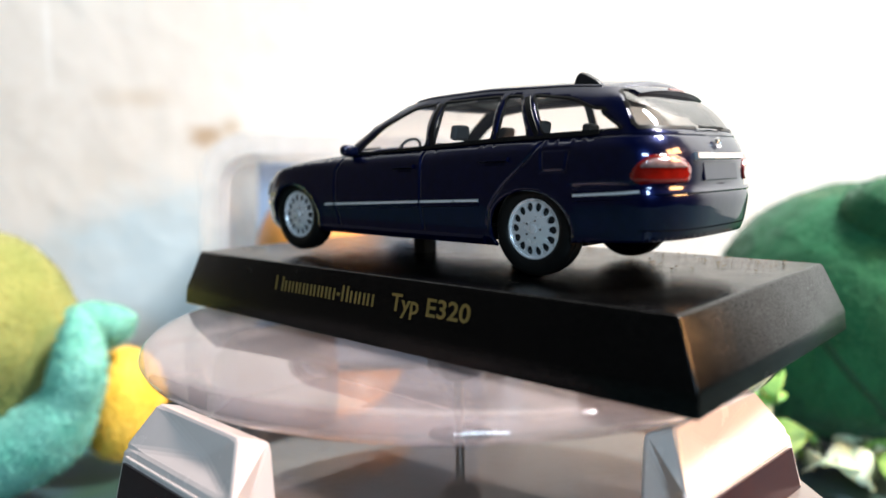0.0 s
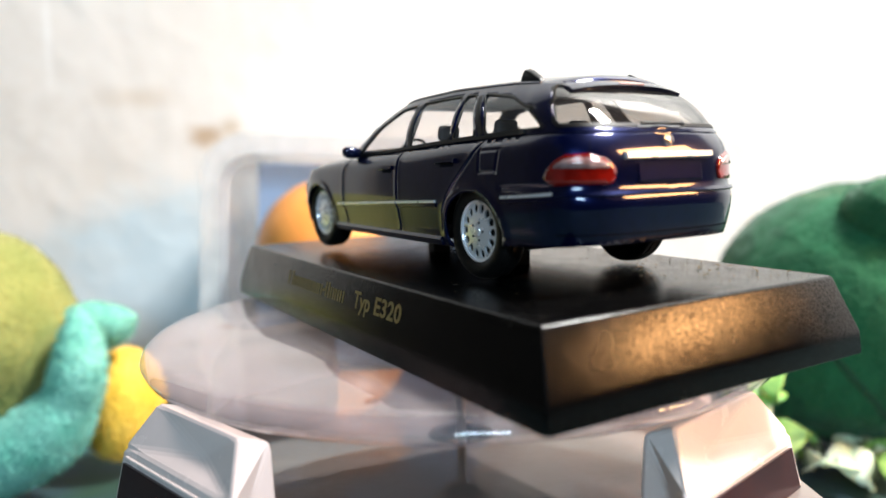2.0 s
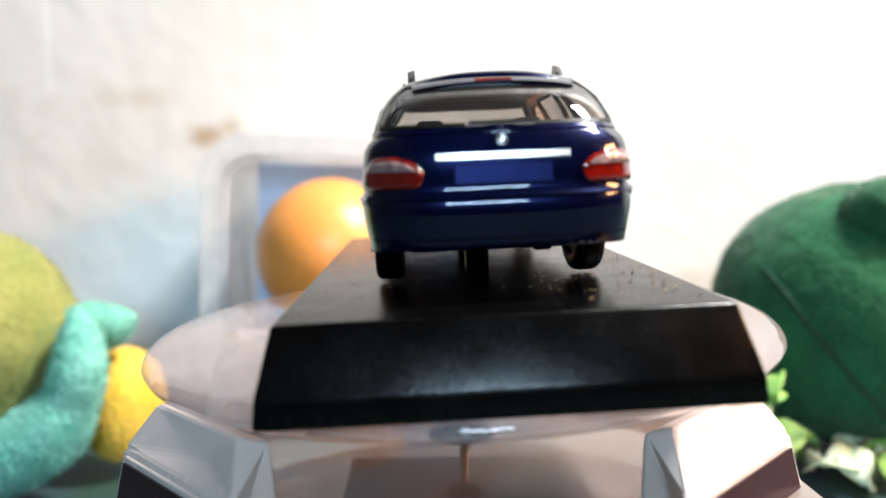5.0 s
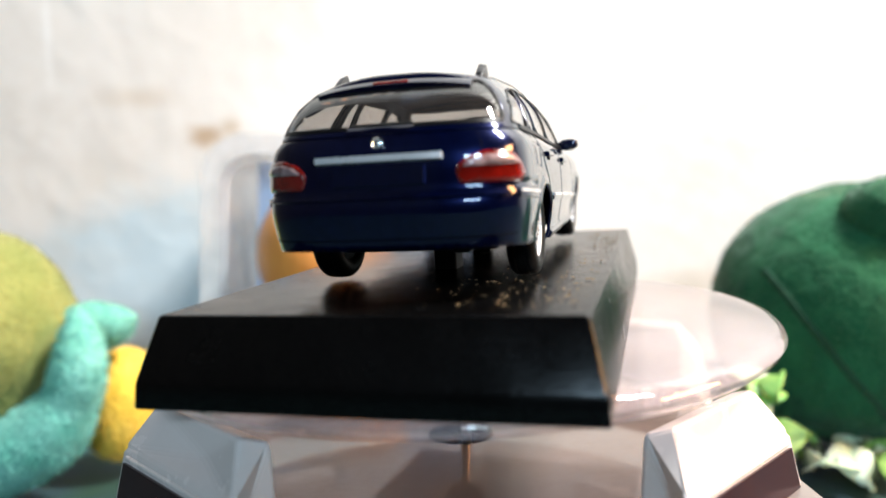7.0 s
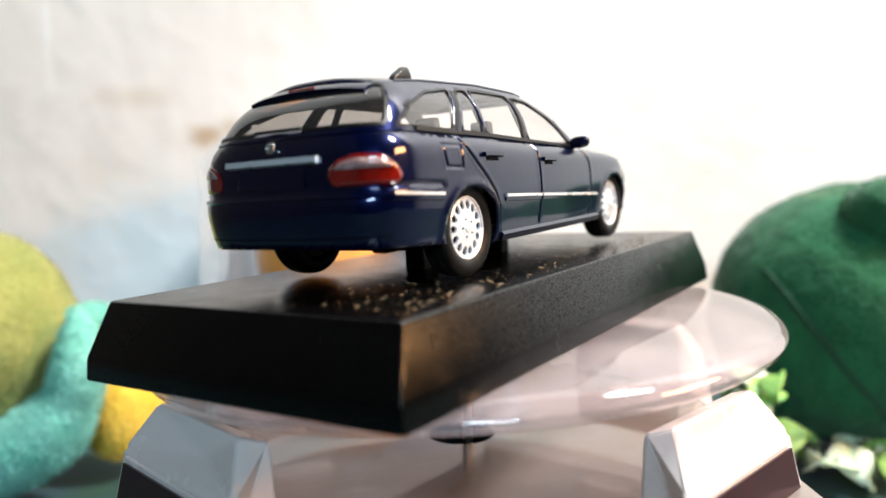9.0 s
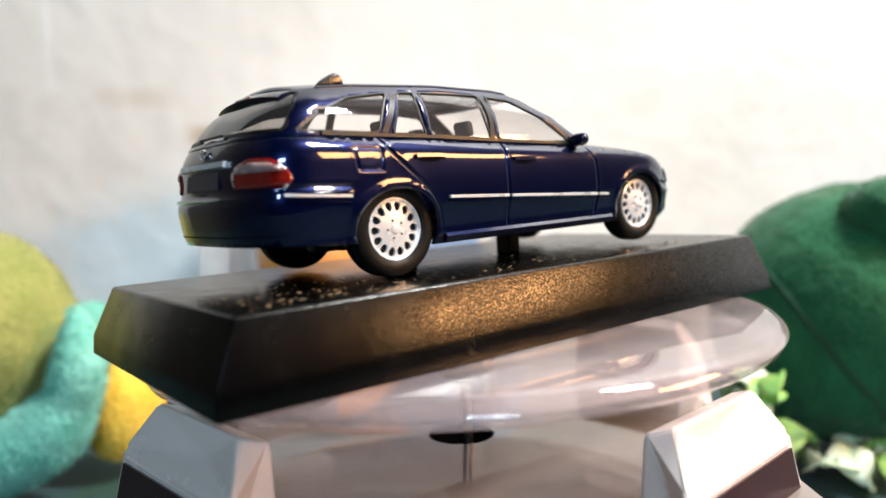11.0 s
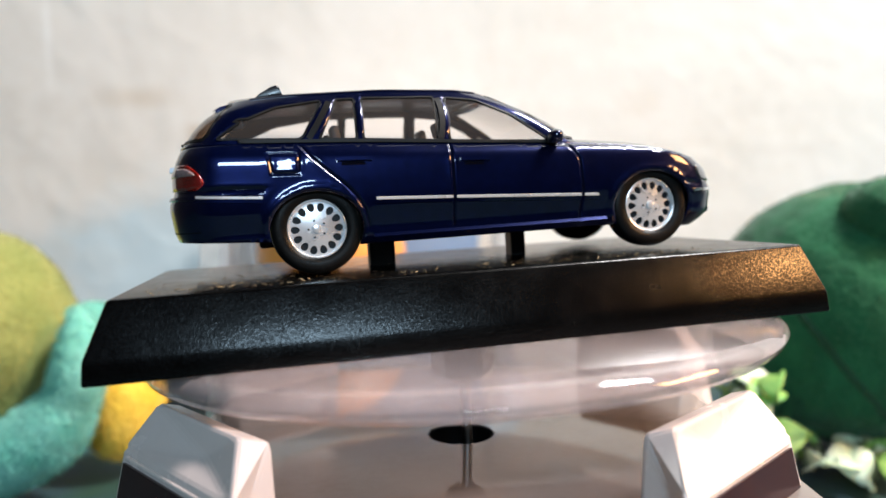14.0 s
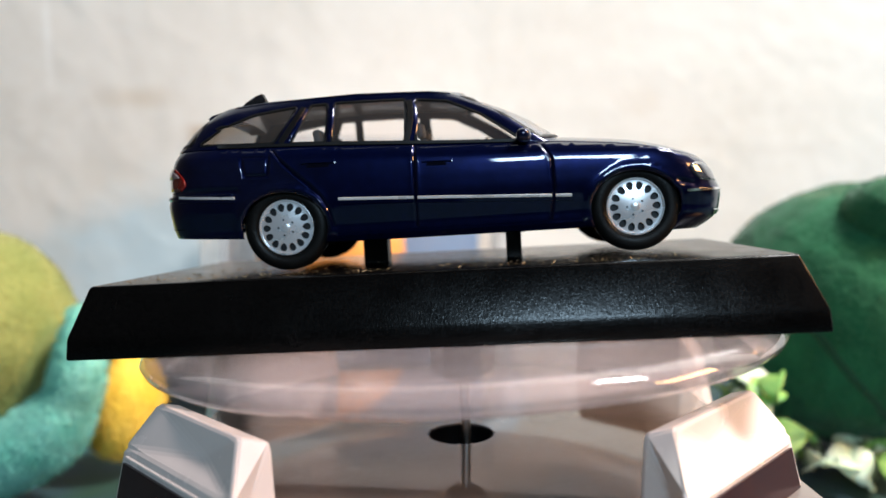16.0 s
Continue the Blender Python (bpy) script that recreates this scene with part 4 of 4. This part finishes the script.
def limb(bm, spine, slot, rough=0.06, fibres=0, rng=None, length=0.0014):
    """A stuffed limb along a bent spine of (x, y, z, radius)."""
    tmp = bmesh.new()
    n, ring = 60, 40
    t = np.linspace(0, len(spine) - 1, n)
    line = np.array([np.interp(t, range(len(spine)), [p[k] for p in spine]) for k in range(4)]).T
    for _ in range(10):
        line[1:-1] = (line[:-2] + 2 * line[1:-1] + line[2:]) / 4
    rows = []
    for i in range(n):
        c = Vector(line[i][:3])
        d = (Vector(line[min(i + 1, n - 1)][:3]) - Vector(line[max(i - 1, 0)][:3])).normalized()
        u = d.cross(Vector((0, 1, 0))).normalized()
        w = d.cross(u)
        row = []
        for q in np.linspace(0, 2 * math.pi, ring, endpoint=False):
            o = u * math.cos(q) + w * math.sin(q)
            p = c + o * line[i][3]
            k = noise.noise(p * 90) * 1.3 + noise.noise(p * 320) * 0.6 + noise.noise(p * 1100) * 0.25
            row.append(tmp.verts.new(p + o * line[i][3] * rough * k))
        rows.append(row)
    for a, b in zip(rows, rows[1:]):
        for k in range(ring):
            tmp.faces.new((a[k], a[(k + 1) % ring], b[(k + 1) % ring], b[k]))
    tmp.faces.new(rows[0])
    tmp.faces.new(rows[-1])
    bmesh.ops.recalc_face_normals(tmp, faces=tmp.faces)
    pile(bm, tmp, slot, 0.01, fibres, rng, length)


def pile(bm, tmp, slot, size, fibres, rng, length):
    """Joins a form to bm, with short fibres standing on it."""
    tmp.normal_update()
    for f in tmp.faces:
        f.smooth = True
        f.material_index = slot
    if fibres:
        faces = [(f.calc_center_median(), f.normal.copy(), f.calc_area()) for f in tmp.faces]
        picks = rng.choices(faces, weights=[a for _, _, a in faces], k=fibres)
        for c, n, _ in picks:
            side = n.orthogonal().normalized()
            side.rotate(Matrix.Rotation(rng.uniform(0, 6.28), 3, n))
            w = length * 0.09
            root = c + side * rng.uniform(-1, 1) * size * 0.03
            tip = root + (n * rng.uniform(0.5, 1.0) + side.cross(n) * rng.uniform(-0.6, 0.6) + Vector((0, 0, -0.35))) * length
            a, b, d = tmp.verts.new(root - side * w - n * 0.0003), tmp.verts.new(root + side * w - n * 0.0003), tmp.verts.new(tip)
            f = tmp.faces.new((a, b, d))
            f.material_index = slot
    me = bpy.data.meshes.new("tmp")
    tmp.to_mesh(me)
    tmp.free()
    bm.from_mesh(me)
    bpy.data.meshes.remove(me)


def stuffed(name, toy, material, shape):
    """One stuffed part of a toy; shape fills a bmesh."""
    bm = bmesh.new()
    shape(bm)
    return part(name, bm, material, toy)


def soft_frog():
    rng = random.Random(3)
    toy = new("soft_toy_frog")

    def torso(bm):
        lump(bm, (0.1105, 0.094, -0.0262), (0.0378, 0.036, 0.0357), 0, (0, -10, 0), 0.04, 6, 14000, rng)
        lump(bm, (0.143, 0.10, -0.035), (0.030, 0.034, 0.030), 0, (0, 0, 0), 0.04, 4, 0, rng)
    body = stuffed("body", toy, green_fur, torso)
    stuffed("brow", toy, green_fur, lambda bm: lump(bm, (0.1095, 0.074, 0.0010), (0.0120, 0.012, 0.0098), 0, (0, 12, 0), 0.05, 5, 2500, rng))
    # mouth seam: a thread sunk along the face
    tree = BVHTree.FromPolygons([v.co for v in body.data.vertices], [p.vertices for p in body.data.polygons if len(p.vertices) == 3][:80000])
    knots = ((0.0799, -0.0124), (0.0847, -0.0228), (0.0927, -0.0348), (0.1035, -0.0468))
    line = []
    for t in np.linspace(0, 3, 30):
        x, z = (float(np.interp(t, range(4), [k[i] for k in knots])) for i in (0, 1))
        hit = tree.ray_cast(Vector((x, 0.0, z)), Vector((0, 1, 0)))[0]
        line.append(hit + Vector((0, 0.0004, 0)))
    for _ in range(4):
        line[1:-1] = [(a + b * 2 + c) / 4 for a, b, c in zip(line, line[1:], line[2:])]
    bm = bmesh.new()
    rows = []
    for i, p in enumerate(line):
        t = (line[min(i + 1, len(line) - 1)] - line[max(i - 1, 0)]).normalized()
        a = t.cross(Vector((0, -1, 0))).normalized()
        b = t.cross(a)
        rows.append([bm.verts.new(p + (a * math.cos(q) + b * math.sin(q)) * 0.0010) for q in np.linspace(0, 2 * math.pi, 8, endpoint=False)])
    for r0, r1 in zip(rows, rows[1:]):
        for k in range(8):
            bm.faces.new((r0[k], r0[(k + 1) % 8], r1[(k + 1) % 8], r1[k])).smooth = True
    part("mouth_seam", bm, seam_fur, toy, "dark green stitched mouth seam")
    return tagged(toy, "dark green plush frog toy with a stitched mouth", "plush toy")


def soft_turtle():
    rng = random.Random(4)
    toy = new("soft_toy_turtle")

    def back(bm):
        lump(bm, (-0.1275, 0.078, -0.0240), (0.0290, 0.027, 0.0280), 0, (0, 20, 0), 0.05, 5, 12000, rng)
        limb(bm, ((-0.118, 0.078, -0.0170, 0.012), (-0.110, 0.077, -0.0190, 0.0098), (-0.1035, 0.076, -0.0205, 0.0062), (-0.0985, 0.0755, -0.0215, 0.0010)), 0, 0.06, 3000, rng)
    stuffed("shell", toy, lime_fur, back)
    stuffed("front_flipper", toy, teal_fur, lambda bm: limb(bm, ((-0.0925, 0.0690, -0.0165, 0.0008), (-0.0915, 0.068, -0.0195, 0.0036), (-0.0908, 0.067, -0.0250, 0.0056), (-0.0912, 0.066, -0.0310, 0.0068), (-0.0925, 0.066, -0.0370, 0.0060), (-0.0972, 0.065, -0.0440, 0.0084), (-0.1055, 0.064, -0.0510, 0.0086), (-0.1150, 0.063, -0.0535, 0.0088), (-0.1280, 0.062, -0.0540, 0.0080)), 0, 0.13, 9000, rng))
    stuffed("back_flipper", toy, teal_fur, lambda bm: limb(bm, ((-0.1010, 0.080, -0.0215, 0.0036), (-0.0960, 0.080, -0.0222, 0.0060), (-0.0905, 0.080, -0.0226, 0.0056), (-0.0860, 0.080, -0.0216, 0.0040), (-0.0828, 0.080, -0.0204, 0.0008)), 0, 0.08, 3000, rng))
    stuffed("head", toy, yellow_fur, lambda bm: lump(bm, (-0.0914, 0.089, -0.0455), (0.0106, 0.012, 0.0152), 0, (0, 8, 0), 0.05, 5, 4000, rng))
    return tagged(toy, "lime, teal and yellow plush turtle toy", "plush toy")


def rounded_frame(w, h, r, n=10):
    out = []
    for cx, cz, a0 in ((w / 2 - r, h / 2 - r, 0), (-w / 2 + r, h / 2 - r, 90), (-w / 2 + r, -h / 2 + r, 180), (w / 2 - r, -h / 2 + r, 270)):
        for k in range(n + 1):
            a = radians(a0 + 90 * k / n)
            out.append((cx + r * math.cos(a), cz + r * math.sin(a)))
    return out


def tub():
    """A clear tub lying on its side, its open mouth to the front, with a blue card at its back."""
    def wall(profile):
        bm = bmesh.new()
        rows = [[bm.verts.new((x, y, z)) for x, z in rounded_frame(w, h, r)] for w, h, r, y in profile]
        n = len(rows[0])
        for a, b in zip(rows, rows[1:] + rows[:1]):
            for k in range(n):
                bm.faces.new((a[k], a[(k + 1) % n], b[(k + 1) % n], b[k]))
        return finish(bm, 50)
    x0, h = -0.0330, 0.096
    z0 = TABLE + h / 2
    ob = part("storage_tub", wall([(0.112, h, 0.016, 0.150), (0.112, h, 0.016, 0.154), (0.106, h - 0.006, 0.014, 0.155), (0.102, h - 0.010, 0.012, 0.205), (0.099, h - 0.013, 0.011, 0.205), (0.103, h - 0.009, 0.012, 0.156), (0.098, h - 0.014, 0.012, 0.1545), (0.098, h - 0.014, 0.012, 0.150)]), tub_plastic)
    ob.matrix_basis = pose(x0, 0, z0, 0, 3.0, 0)
    rim = wall([(0.096, h - 0.018, 0.010, 0.1508), (0.094, h - 0.020, 0.010, 0.1508), (0.094, h - 0.020, 0.010, 0.1530), (0.096, h - 0.018, 0.010, 0.1530)])
    part("inner_rim", rim, tub_plastic, ob)
    card = box(0, 0.1800, 0, 0.0865, 0.002, 0.0785, 0.0008)
    part("back_panel", card, sky_blue, ob, "light blue back panel")
    return tagged(ob, "translucent plastic tub with a rounded rim and blue back", "tub")


def orange_ball():
    bm = bmesh.new()
    bmesh.ops.create_uvsphere(bm, u_segments=64, v_segments=32, radius=0.0262)
    ob = part("orange_ball", finish(bm, 90), orange_skin)
    ob.location = (-0.0425, 0.1525, -0.0105)
    return tagged(ob, "smooth orange ball inside the tub", "ball")


def leaf_bag():
    """Crumpled green and white leaves of wrapping beside the frog."""
    rng = random.Random(8)
    bm = bmesh.new()
    for i in range(38):
        c = Vector((rng.uniform(0.070, 0.118), rng.uniform(0.060, 0.092), rng.uniform(-0.064, -0.044)))
        if c.x > 0.088 and c.z > -0.056:
            c.z = -0.059
        if i >= 34:
            c = Vector((0.0710 + rng.uniform(-0.005, 0.006), 0.064 + rng.uniform(-0.004, 0.004), -0.0396 - 0.0013 * (i - 34)))
        m = pose(*c, rng.uniform(-70, 70), rng.uniform(-50, 50), rng.uniform(0, 360))
        l, w = rng.uniform(0.007, 0.014), rng.uniform(0.003, 0.006)
        rows = []
        for t in np.linspace(0, 1, 6):
            k = math.sin(math.pi * min(1, 0.08 + t * 0.92)) * w
            rows.append([bm.verts.new(m @ Vector((l * (t - 0.5), s * k, 0.002 * s * s + 0.003 * math.sin(3 * t)))) for s in (-1, 0, 1)])
        for a, b in zip(rows, rows[1:]):
            for k in (0, 1):
                f = bm.faces.new((a[k], a[k + 1], b[k + 1], b[k]))
                f.material_index, f.smooth = i % 2, True
    ob = part("wrapping_leaves", bm, [leaf_green, leaf_white])
    m = ob.modifiers.new("thickness", "SOLIDIFY")
    m.thickness = 0.0003
    return tagged(ob, "crumpled green and white leafy wrapping on the table", "wrapping", kind="stuff")


disc = turntable_disc()
stand = turntable_stand()
base = display_base()
dust = crumbs()
car = model_car()
soft_frog()
soft_turtle()
tub()
orange_ball()
leaf_bag()
CAR_FIT = pose(0.00005, -0.00014, -0.00012, 0.15, -0.38, 1.17)


def motions():
    turning = [(t, pose(0, 0, 0, 0, 0, a) @ LEAN) for t, a in YAW]
    for ob in (disc, base, dust):
        walk(ob, turning)
    walk(car, [(t, m @ CAR_FIT) for t, m in turning])


motions()
